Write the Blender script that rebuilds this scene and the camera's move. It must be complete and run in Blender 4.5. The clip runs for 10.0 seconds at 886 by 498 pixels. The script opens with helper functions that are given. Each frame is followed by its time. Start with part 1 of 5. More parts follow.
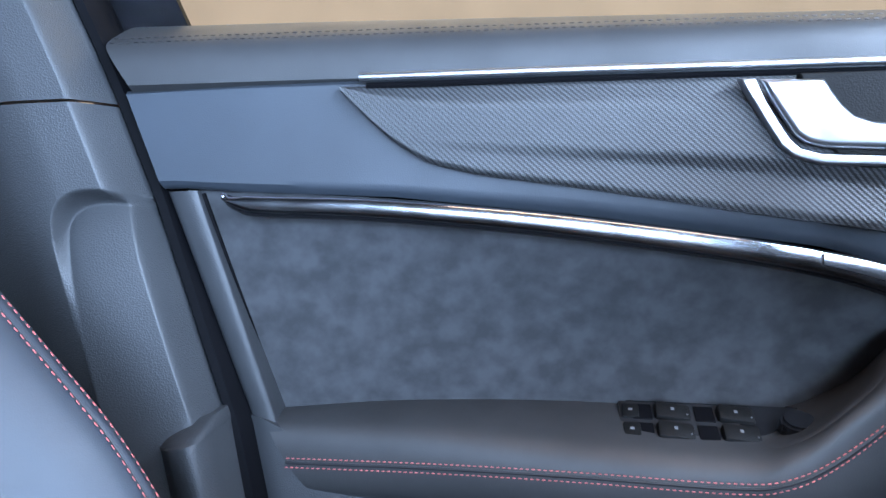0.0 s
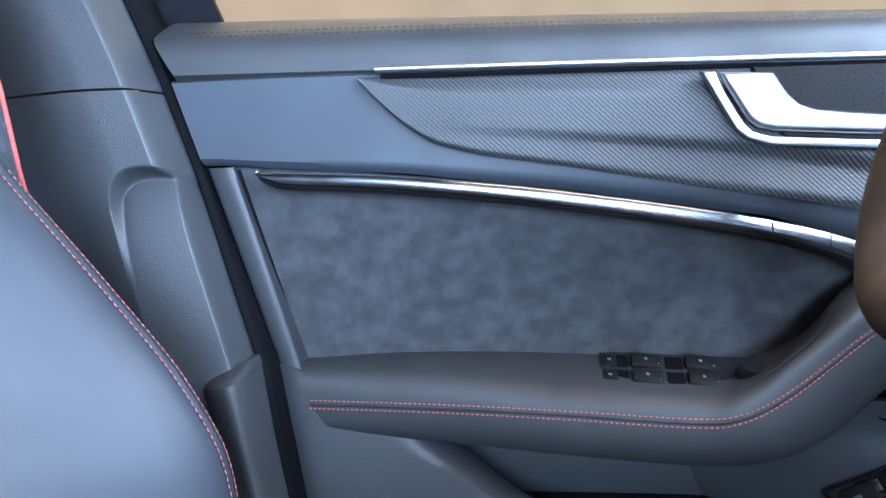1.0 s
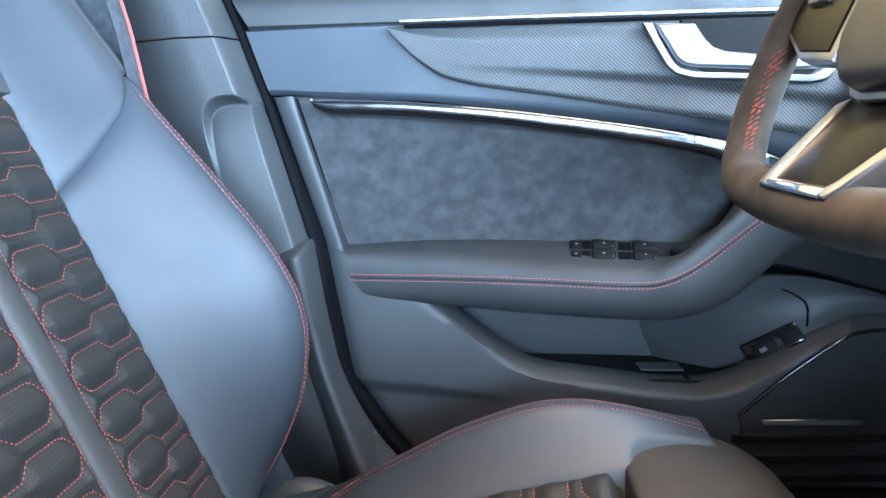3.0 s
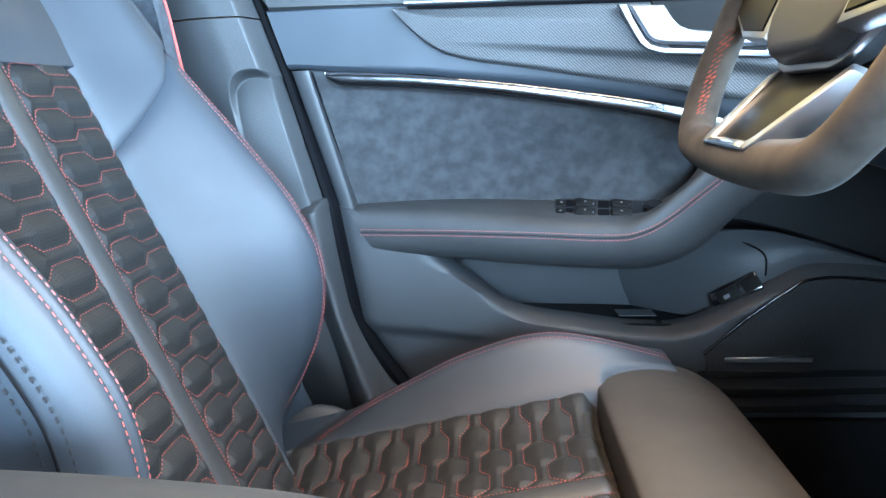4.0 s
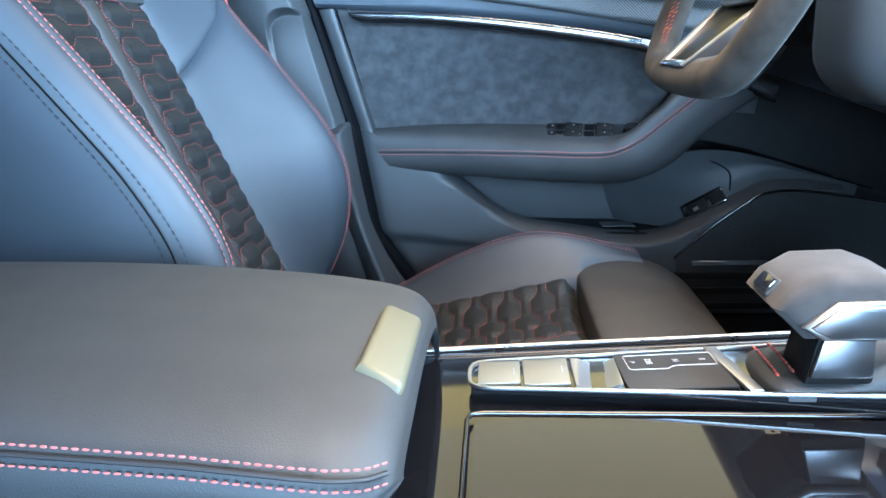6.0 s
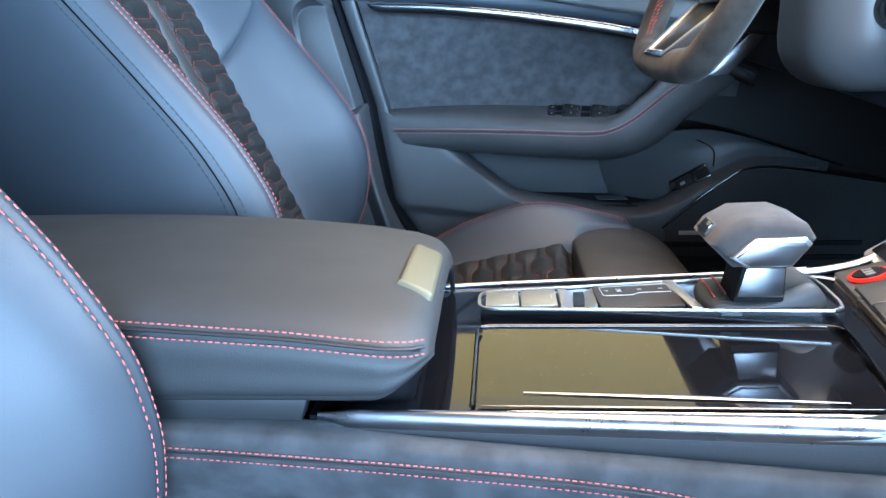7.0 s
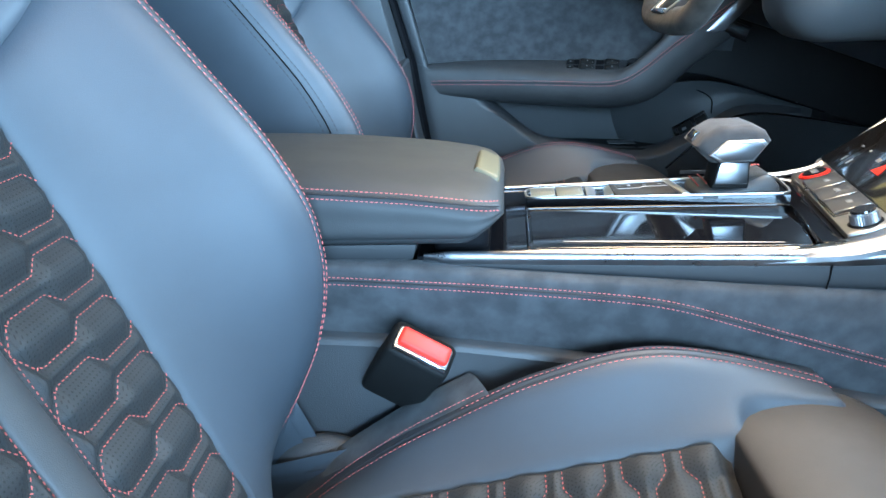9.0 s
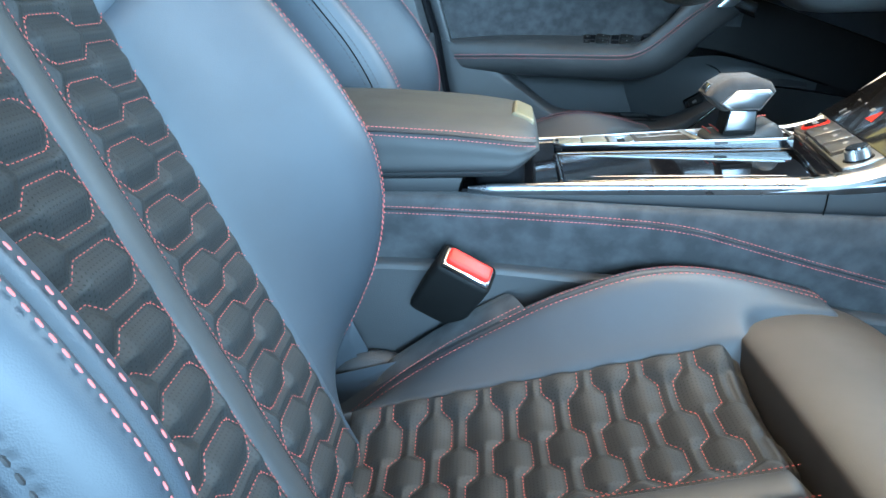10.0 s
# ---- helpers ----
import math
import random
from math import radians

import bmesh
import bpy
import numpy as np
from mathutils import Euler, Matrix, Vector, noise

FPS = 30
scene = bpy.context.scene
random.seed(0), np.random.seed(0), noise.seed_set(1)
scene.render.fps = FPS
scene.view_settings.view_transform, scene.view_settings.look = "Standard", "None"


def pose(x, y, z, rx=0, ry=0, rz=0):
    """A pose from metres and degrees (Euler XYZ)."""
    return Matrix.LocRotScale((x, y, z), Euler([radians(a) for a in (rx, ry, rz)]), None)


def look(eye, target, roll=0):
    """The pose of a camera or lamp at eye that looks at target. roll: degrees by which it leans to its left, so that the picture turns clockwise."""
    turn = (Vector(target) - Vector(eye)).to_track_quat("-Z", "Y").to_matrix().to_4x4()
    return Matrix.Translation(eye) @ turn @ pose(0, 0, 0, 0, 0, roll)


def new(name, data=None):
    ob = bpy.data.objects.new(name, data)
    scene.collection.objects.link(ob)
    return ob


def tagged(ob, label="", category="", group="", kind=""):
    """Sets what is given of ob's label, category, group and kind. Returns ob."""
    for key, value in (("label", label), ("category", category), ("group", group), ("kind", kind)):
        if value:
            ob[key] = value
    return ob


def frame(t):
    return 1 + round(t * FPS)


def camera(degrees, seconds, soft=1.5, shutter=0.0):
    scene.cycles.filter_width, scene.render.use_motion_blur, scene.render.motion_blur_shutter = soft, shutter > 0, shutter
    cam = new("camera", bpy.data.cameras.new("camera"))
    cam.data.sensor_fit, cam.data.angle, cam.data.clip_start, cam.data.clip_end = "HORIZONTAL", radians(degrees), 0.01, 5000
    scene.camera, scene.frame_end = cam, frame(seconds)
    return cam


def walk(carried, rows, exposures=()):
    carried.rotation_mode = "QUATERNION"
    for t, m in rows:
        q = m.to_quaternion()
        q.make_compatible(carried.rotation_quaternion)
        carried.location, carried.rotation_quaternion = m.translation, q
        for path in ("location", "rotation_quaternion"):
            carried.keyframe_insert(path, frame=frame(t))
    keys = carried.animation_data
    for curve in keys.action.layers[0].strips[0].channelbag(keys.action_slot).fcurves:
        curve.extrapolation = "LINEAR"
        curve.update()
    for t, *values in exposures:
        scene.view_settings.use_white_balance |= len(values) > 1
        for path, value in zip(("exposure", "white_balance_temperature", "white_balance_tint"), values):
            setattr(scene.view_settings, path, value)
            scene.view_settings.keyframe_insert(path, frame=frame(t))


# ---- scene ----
cam = camera(62.7, 10.0)
PATH = [
    (0, (0.156, 0.233, 0.851), (0.082, 2.226, 0.7), -2.2),
    (0.5, (0.16, 0.192, 0.848), (0.081, 2.183, 0.67), -2.1),
    (1, (0.158, 0.154, 0.847), (0.074, 2.142, 0.647), -2.1),
    (1.5, (0.16, 0.114, 0.846), (0.064, 2.099, 0.622), -2.1),
    (2, (0.173, 0.067, 0.842), (0.049, 2.041, 0.549), -2.2),
    (2.5, (0.17, 0.009, 0.835), (0.046, 1.979, 0.511), -2.1),
    (4, (0.178, -0.154, 0.822), (0.051, 1.8, 0.414), -2.2),
    (4.5, (0.181, -0.202, 0.825), (0.048, 1.744, 0.387), -2.1),
    (5, (0.181, -0.242, 0.821), (0.039, 1.699, 0.36), -2.0),
    (5.5, (0.188, -0.271, 0.803), (0.042, 1.659, 0.298), -2.2),
    (7, (0.189, -0.423, 0.816), (0.023, 1.482, 0.232), -2.2),
    (7.5, (0.184, -0.483, 0.82), (0.017, 1.414, 0.209), -2.3),
    (8, (0.175, -0.533, 0.823), (0.002, 1.359, 0.197), -2.4),
    (8.5, (0.17, -0.582, 0.821), (-0.005, 1.306, 0.185), -2.3),
    (9, (0.157, -0.615, 0.815), (-0.027, 1.262, 0.149), -2.4),
    (9.5, (0.141, -0.661, 0.809), (-0.051, 1.208, 0.122), -2.2),
    (10, (0.131, -0.707, 0.793), (-0.065, 1.16, 0.106), -2.1),
]
walk(cam, [(t, look(eye, target, roll)) for t, eye, target, roll in PATH], [(0.0, 0.84, 7000, 27), (1.5, 0.98, 7100, 25), (2.5, 1.28, 7100, 20), (4.5, 1.48, 6850, 13), (5.5, 1.20, 6450, 11), (7.0, 0.78, 6400, 15), (8.0, 0.62, 6400, 15), (9.0, 0.66, 6400, 8), (10.0, 0.72, 6600, 4)])
# ---- light ----
world = bpy.data.worlds.new("sky")
scene.world = world
world.use_nodes = True
wn = world.node_tree
sky = wn.nodes.new("ShaderNodeTexSky")
sky.sky_type, sky.sun_disc = "NISHITA", False
sky.sun_elevation, sky.sun_rotation = radians(37), radians(-108)
wn.links.new(sky.outputs[0], wn.nodes["Background"].inputs[0])
wn.nodes["Background"].inputs[1].default_value = 0.14


def lamp(name, kind, m, energy, color, size=1.0, size_y=1.0, spread=180):
    d = bpy.data.lights.new(name, kind)
    d.energy, d.color = energy, color
    if kind == "AREA":
        d.shape, d.size, d.size_y, d.spread = "RECTANGLE", size, size_y, radians(spread)
    else:
        d.angle = radians(0.5)
    ob = new(name, d)
    ob.matrix_world = m
    return ob


lamp("sun", "SUN", look((-3.75, -1.25, 3.0), (0, 0, 0)), 3.2, (1, 0.93, 0.82))
# sky light that comes in at the open passenger door and at the windscreen
lamp("door_opening_sky", "AREA", look((2.7, -6.2, 1.6), (0.0, 0.2, 0.80)), 2400, (0.38, 0.67, 1.0), 8.0, 2.6)
lamp("windscreen_sky", "AREA", look((0.86, -0.03, 1.34), (0.0, 0.0, 0.66)), 38, (0.46, 0.73, 1.0), 1.1, 0.42)
# warm light from the sunlit wall that comes in at the driver's window
lamp("side_window_light", "AREA", look((0.25, 1.02, 1.30), (0.15, 0.0, 0.60)), 1.3, (1.0, 0.84, 0.30), 1.1, 0.40)
# fill lamp added below the roof, for warm light on faces that look up
lamp("roof_fill_light", "AREA", pose(0.36, 0.0, 1.285, 0, 0, 90), 4.4, (1.0, 0.77, 0.54), 0.84, 0.46, 95)


# ---- materials ----
def mat(name, color, rough=0.5, metal=0.0, grain=0.0, grain_scale=900.0, blotch=0.0, blotch_scale=25.0,
        color2=None, coat=0.0, spec=0.5, sheen=0.0, rough_var=0.0, edge=0.15):
    m = bpy.data.materials.new(name)
    m.use_nodes = True
    nt = m.node_tree
    b = nt.nodes["Principled BSDF"]
    b.inputs["Roughness"].default_value, b.inputs["Metallic"].default_value = rough, metal
    b.inputs["Base Color"].default_value = (*color, 1)
    b.inputs["Specular IOR Level"].default_value = spec
    b.inputs["Coat Weight"].default_value, b.inputs["Coat Roughness"].default_value = coat, 0.03
    b.inputs["Sheen Weight"].default_value, b.inputs["Sheen Roughness"].default_value = sheen, 0.4
    tc = nt.nodes.new("ShaderNodeTexCoord")
    if blotch or rough_var:
        n = nt.nodes.new("ShaderNodeTexNoise")
        n.inputs["Scale"].default_value, n.inputs["Detail"].default_value = blotch_scale, 5
        nt.links.new(tc.outputs["Object"], n.inputs["Vector"])
        if blotch:
            r = nt.nodes.new("ShaderNodeMapRange")
            r.inputs[1].default_value, r.inputs[2].default_value = 0.5 - edge, 0.5 + edge
            mx = nt.nodes.new("ShaderNodeMix")
            mx.data_type = "RGBA"
            c2 = color2 or tuple(c * (1 - blotch) for c in color)
            mx.inputs[6].default_value, mx.inputs[7].default_value = (*color, 1), (*c2, 1)
            nt.links.new(n.outputs[0], r.inputs[0])
            nt.links.new(r.outputs[0], mx.inputs[0])
            nt.links.new(mx.outputs[2], b.inputs["Base Color"])
        if rough_var:
            r2 = nt.nodes.new("ShaderNodeMapRange")
            r2.inputs[1].default_value, r2.inputs[2].default_value = 0.3, 0.7
            r2.inputs[3].default_value, r2.inputs[4].default_value = rough - rough_var, rough + rough_var
            nt.links.new(n.outputs[0], r2.inputs[0])
            nt.links.new(r2.outputs[0], b.inputs["Roughness"])
    if grain:
        g = nt.nodes.new("ShaderNodeTexVoronoi")
        g.inputs["Scale"].default_value = grain_scale
        nt.links.new(tc.outputs["Object"], g.inputs["Vector"])
        bp = nt.nodes.new("ShaderNodeBump")
        bp.inputs["Strength"].default_value, bp.inputs["Distance"].default_value = grain, 0.0006
        nt.links.new(g.outputs["Distance"], bp.inputs["Height"])
        nt.links.new(bp.outputs[0], b.inputs["Normal"])
    return m


# black leather; the sky's blue reflection is put into its base colour
LEATHER_SKY_BLUE = mat("leather", (0.031, 0.040, 0.051), 0.54, grain=0.12, grain_scale=1500, blotch=0.2, blotch_scale=9, rough_var=0.05)
LEATHER_SOFT = mat("soft_leather", (0.034, 0.034, 0.035), 0.55, grain=0.15, grain_scale=1500, blotch=0.25, blotch_scale=14, rough_var=0.05)
SUEDE = mat("suede", (0.056, 0.058, 0.062), 0.95, grain=0.2, grain_scale=2500, blotch=0.38, blotch_scale=52, sheen=0.15, spec=0.15, edge=0.14)
SUEDE_WARM = mat("wheel_suede", (0.058, 0.050, 0.043), 0.95, grain=0.2, grain_scale=2500, blotch=0.45, blotch_scale=40, sheen=0.08, spec=0.12)
PLASTIC = mat("soft_plastic", (0.045, 0.047, 0.05), 0.5, grain=0.4, grain_scale=800, blotch=0.15, blotch_scale=12)
PLASTIC_FINE = mat("fine_plastic", (0.035, 0.037, 0.040), 0.48, grain=0.3, grain_scale=1200, blotch=0.12, blotch_scale=12)
PLASTIC_DARK = mat("dark_plastic", (0.008, 0.008, 0.008), 0.6, spec=0.14, grain=0.3, grain_scale=800, blotch=0.2)
FASCIA = mat("fascia_plastic", (0.020, 0.021, 0.023), 0.55, spec=0.25, grain=0.1, grain_scale=1500, blotch=0.12)
RUBBER = mat("black_rubber", (0.004, 0.004, 0.005), 0.6, blotch=0.2, spec=0.06)
EDGE_METAL = mat("polished_edge_metal", (0.24, 0.245, 0.26), 0.30, 1.0, rough_var=0.05, blotch_scale=60)
STRIP_METAL = mat("dark_satin_metal", (0.20, 0.205, 0.215), 0.22, 1.0, rough_var=0.05, blotch_scale=60)
SATIN = mat("satin_metal", (0.42, 0.43, 0.45), 0.36, 1.0, rough_var=0.05, blotch_scale=60)
CHROME = mat("chrome", (0.8, 0.81, 0.83), 0.1, 1.0, rough_var=0.03, blotch_scale=60)
SILVER = mat("silver_paint", (0.62, 0.64, 0.66), 0.3, 0.7, rough_var=0.04)
PIANO = mat("piano_black", (0.004, 0.004, 0.005), 0.05, coat=0.15, rough_var=0.02, blotch_scale=40)
GLOSS = mat("gloss_black", (0.008, 0.008, 0.009), 0.12, coat=0.6)
RED = mat("red_thread", (0.46, 0.10, 0.085), 0.85, spec=0.1, blotch=0.2, blotch_scale=300)
PALE_RED = mat("pale_red_thread", (0.50, 0.13, 0.12), 0.85, spec=0.1, blotch=0.2, blotch_scale=300)
LACE = mat("lacing_thread", (0.34, 0.075, 0.05), 0.85, spec=0.1, blotch=0.2, blotch_scale=300)
BLACK_THREAD = mat("black_thread", (0.012, 0.012, 0.014), 0.6, blotch=0.2, blotch_scale=300)
RED_PLASTIC = mat("red_plastic", (0.72, 0.028, 0.018), 0.42, spec=0.25, blotch=0.1)
CARPET = mat("carpet", (0.012, 0.012, 0.013), 0.95, grain=0.8, grain_scale=500, blotch=0.4, blotch_scale=60)
TRIM_GREY = mat("painted_trim", (0.07, 0.075, 0.08), 0.4, grain=0.15, blotch=0.1)
MARK = mat("white_print", (0.30, 0.31, 0.32), 0.6)
DIM_MARK = mat("grey_print", (0.13, 0.135, 0.14), 0.6)
# soft leather made browner and lighter, for warm sunlight on the thigh supports
LEATHER_SUNLIT = mat("sunlit_leather", (0.052, 0.046, 0.041), 0.55, grain=0.15, grain_scale=1500, blotch=0.25, blotch_scale=14, rough_var=0.05)
# soft leather made darker, in place of the shade on the armrest lid
LEATHER_SHADED = mat("shaded_pad_leather", (0.021, 0.023, 0.025), 0.58, grain=0.15, grain_scale=1500, blotch=0.2, blotch_scale=14, rough_var=0.05)


def carbon_mat():
    """Twill weave: short diagonal ribs in stepped columns."""
    m = bpy.data.materials.new("carbon_weave")
    m.use_nodes = True
    nt = m.node_tree
    b = nt.nodes["Principled BSDF"]
    uv = nt.nodes.new("ShaderNodeTexCoord")
    sep = nt.nodes.new("ShaderNodeSeparateXYZ")
    nt.links.new(uv.outputs["UV"], sep.inputs[0])

    def op(kind, a, c=None):
        n = nt.nodes.new("ShaderNodeMath")
        n.operation = kind
        for i, v in ((0, a), (1, c)):
            if v is None:
                continue
            if isinstance(v, (int, float)):
                n.inputs[i].default_value = v
            else:
                nt.links.new(v, n.inputs[i])
        return n.outputs[0]

    tow = 0.00095
    cx, cy = op("DIVIDE", sep.outputs[0], tow), op("DIVIDE", sep.outputs[1], tow)
    ix, iy = op("FLOOR", cx), op("FLOOR", cy)
    step = op("MODULO", op("ADD", op("ADD", ix, iy), 4000), 4)
    warp = op("LESS_THAN", step, 1.5)
    fx, fy = op("FRACT", cx), op("FRACT", cy)
    hump_x = op("SINE", op("MULTIPLY", fx, math.pi))
    hump_y = op("SINE", op("MULTIPLY", fy, math.pi))
    mixn = nt.nodes.new("ShaderNodeMix")
    nt.links.new(warp, mixn.inputs[0])
    nt.links.new(hump_x, mixn.inputs[2])
    nt.links.new(op("MULTIPLY", hump_y, 0.6), mixn.inputs[3])
    col = nt.nodes.new("ShaderNodeMix")
    col.data_type = "RGBA"
    col.inputs[6].default_value, col.inputs[7].default_value = (0.018, 0.019, 0.020, 1), (0.092, 0.097, 0.104, 1)
    nt.links.new(op("MULTIPLY", warp, hump_y), col.inputs[0])
    nt.links.new(col.outputs[2], b.inputs["Base Color"])
    bp = nt.nodes.new("ShaderNodeBump")
    bp.inputs["Strength"].default_value, bp.inputs["Distance"].default_value = 0.6, 0.0004
    nt.links.new(mixn.outputs[0], bp.inputs["Height"])
    nt.links.new(bp.outputs[0], b.inputs["Normal"])
    b.inputs["Roughness"].default_value = 0.42
    b.inputs["Metallic"].default_value = 0.2
    return m


CARBON = carbon_mat()


def glass_mat():
    m = bpy.data.materials.new("window_glass")
    m.use_nodes = True
    b = m.node_tree.nodes["Principled BSDF"]
    b.inputs["Base Color"].default_value = (0.93, 0.95, 0.95, 1)
    b.inputs["Roughness"].default_value = 0.02
    b.inputs["Transmission Weight"].default_value = 1.0
    b.inputs["IOR"].default_value = 1.05
    return m


GLASS = glass_mat()


# ---- mesh helpers ----
def spline(pts, n):
    """n points along a smooth curve through the control points."""
    p = np.array(pts, float)
    if len(p) == 2:
        t = np.linspace(0, 1, n)[:, None]
        return p[0] * (1 - t) + p[1] * t
    q = np.vstack([2 * p[0] - p[1], p, 2 * p[-1] - p[-2]])
    t = np.linspace(0, len(p) - 1 - 1e-9, n)
    i = t.astype(int)
    f = (t - i)[:, None]
    a, b, c, d = q[i], q[i + 1], q[i + 2], q[i + 3]
    return 0.5 * (2 * b + (c - a) * f + (2 * a - 5 * b + 4 * c - d) * f ** 2 + (3 * b - a - 3 * c + d) * f ** 3)


def even(path, step):
    """The same path with points at even distances."""
    p = np.asarray(path, float)
    s = np.concatenate([[0], np.cumsum(np.linalg.norm(np.diff(p, axis=0), axis=1))])
    n = max(2, int(s[-1] / step) + 1)
    t = np.linspace(0, s[-1], n)
    return np.stack([np.interp(t, s, p[:, k]) for k in range(3)], 1)


def finish(name, verts, faces, material, parent=None, label="", smooth=True, angle=38, uvs=None):
    me = bpy.data.meshes.new(name)
    me.from_pydata([tuple(v) for v in verts], [], [tuple(f) for f in faces])
    if uvs is not None:
        layer = me.uv_layers.new(name="UVMap")
        idx = np.zeros(len(me.loops), dtype=np.int32)
        me.loops.foreach_get("vertex_index", idx)
        layer.data.foreach_set("uv", np.asarray(uvs, dtype=np.float32)[idx].ravel())
    me.materials.append(material)
    if smooth:
        me.polygons.foreach_set("use_smooth", [True] * len(me.polygons))
        me.set_sharp_from_angle(angle=radians(angle))
    me.update()
    ob = new(name, me)
    if parent is not None:
        ob.parent = parent
    if label:
        ob["label"] = label
    return ob


def part(name, bm, material, parent, label="", smooth=True):
    bm.normal_update()
    verts = [v.co.copy() for v in bm.verts]
    bm.verts.index_update()
    faces = [[v.index for v in f.verts] for f in bm.faces]
    bm.free()
    return finish(name, verts, faces, material, parent, label, smooth)


def thing(name, label, category, at=(0, 0, 0), group="", kind=""):
    ob = new(name)
    ob.location = at
    ob.empty_display_size = 0.05
    return tagged(ob, label, category, group, kind)


def grid_faces(nv, nu, off=0, wrap=False):
    i, j = np.meshgrid(np.arange(nv - 1), np.arange(nu if wrap else nu - 1), indexing="ij")
    k = (j + 1) % nu
    return np.stack([i * nu + j, i * nu + k, (i + 1) * nu + k, (i + 1) * nu + j], -1).reshape(-1, 4) + off


def sheet(name, G, material, parent, label="", back=(0, 0.004, 0), angle=38, uv=False):
    """A solid skin: the grid G (rows, columns, 3), its copy moved by back, and the rim between them."""
    G = np.asarray(G, float)
    nv, nu = G.shape[:2]
    v = np.vstack([G.reshape(-1, 3), (G + np.array(back)).reshape(-1, 3)])
    f = grid_faces(nv, nu).tolist()
    f2 = grid_faces(nv, nu, nv * nu)[:, ::-1].tolist()
    rim = [i for i in range(nu)] + [r * nu + nu - 1 for r in range(1, nv)] + [(nv - 1) * nu + i for i in range(nu - 2, -1, -1)] + [r * nu for r in range(nv - 2, 0, -1)]
    side = [(rim[i], rim[i - 1], rim[i - 1] + nv * nu, rim[i] + nv * nu) for i in range(len(rim))]
    uvs = None
    if uv:
        du = np.concatenate([np.zeros((nv, 1)), np.cumsum(np.linalg.norm(np.diff(G, axis=1), axis=2), 1)], 1)
        dv = np.concatenate([np.zeros((1, nu)), np.cumsum(np.linalg.norm(np.diff(G, axis=0), axis=2), 0)], 0)
        one = np.stack([G[..., 0] if uv == "xz" else du, G[..., 2] if uv == "xz" else dv], -1).reshape(-1, 2)
        uvs = np.vstack([one, one])
    return finish(name, v, f + f2 + side, material, parent, label, angle=angle, uvs=uvs)


def net(rows, nu, nv, straight=False):
    """A surface through rows of control points: smooth along each row, and smooth or straight from row to row."""
    R = np.stack([spline(r, nu) for r in rows])
    if straight:
        t = np.linspace(0, len(rows) - 1, nv)
        i = np.minimum(t.astype(int), len(rows) - 2)
        f = (t - i)[:, None, None]
        return R[i] * (1 - f) + R[i + 1] * f
    return np.stack([spline(R[:, k], nv) for k in range(nu)], 1)


def tube(name, path, ry, rz, material, parent, label="", n=10, up=(0, 0, 1), taper=0.0, power=2.0):
    """A bar along a path with an oval or squarish section: ry across, rz along up."""
    p = np.asarray(path, float)
    t = np.gradient(p, axis=0)
    t /= np.linalg.norm(t, axis=1)[:, None]
    side = np.cross(t, np.array(up, float))
    side /= np.linalg.norm(side, axis=1)[:, None]
    top = np.cross(side, t)
    a = np.linspace(0, 2 * math.pi, n, endpoint=False)
    c = np.sign(np.cos(a)) * np.abs(np.cos(a)) ** (2 / power)
    s = np.sign(np.sin(a)) * np.abs(np.sin(a)) ** (2 / power)
    w = np.ones(len(p))
    if taper:
        k = max(2, int(len(p) * taper))
        w[:k] = np.sqrt(np.linspace(0.05, 1, k))
        w[-k:] = np.sqrt(np.linspace(1, 0.05, k))
    ryv = np.asarray(ry) * np.ones(len(p)) * w
    rzv = np.asarray(rz) * np.ones(len(p)) * w
    V = p[:, None] + side[:, None] * (c[None, :, None] * ryv[:, None, None]) + top[:, None] * (s[None, :, None] * rzv[:, None, None])
    f = grid_faces(len(p), n, wrap=True).tolist()
    f += [list(range(n))[::-1], [(len(p) - 1) * n + i for i in range(n)]]
    return finish(name, V.reshape(-1, 3), f, material, parent, label, angle=50)


def stitches(name, paths, material, parent, label="", dash=0.0042, gap=0.0016, r=0.0007):
    """Sewn thread: one small rounded bar for each stitch, along the paths."""
    vs, fs = [], []
    for path in paths:
        p = even(path, (dash + gap) / 2)
        a, b = p[0:-1:2], p[1::2]
        k = min(len(a), len(b))
        a, b = a[:k], b[:k]
        d = b - a
        length = np.linalg.norm(d, axis=1)
        keep = length > 1e-6
        a, d, length = a[keep], d[keep], length[keep]
        d = d / length[:, None]
        mid = a + d * length[:, None] / 2
        h = dash / 2
        u = np.cross(d, np.array([0.31, 0.77, 0.55]))
        u /= np.linalg.norm(u, axis=1)[:, None]
        w = np.cross(d, u)
        for m, dd, uu, ww in zip(mid, d, u, w):
            o = len(vs)
            for e, rr in ((-h, 0.35), (-h * 0.6, 1), (h * 0.6, 1), (h, 0.35)):
                for q in range(4):
                    an = q * math.pi / 2
                    vs.append(m + dd * e + (uu * math.cos(an) + ww * math.sin(an)) * r * rr)
            for e in range(3):
                for q in range(4):
                    fs.append((o + e * 4 + q, o + e * 4 + (q + 1) % 4, o + e * 4 + 4 + (q + 1) % 4, o + e * 4 + 4 + q))
            fs.append((o + 3, o + 2, o + 1, o))
            fs.append((o + 12, o + 13, o + 14, o + 15))
    ob = finish(name, vs, fs, material, parent, label)
    return tagged(ob, kind="stuff")


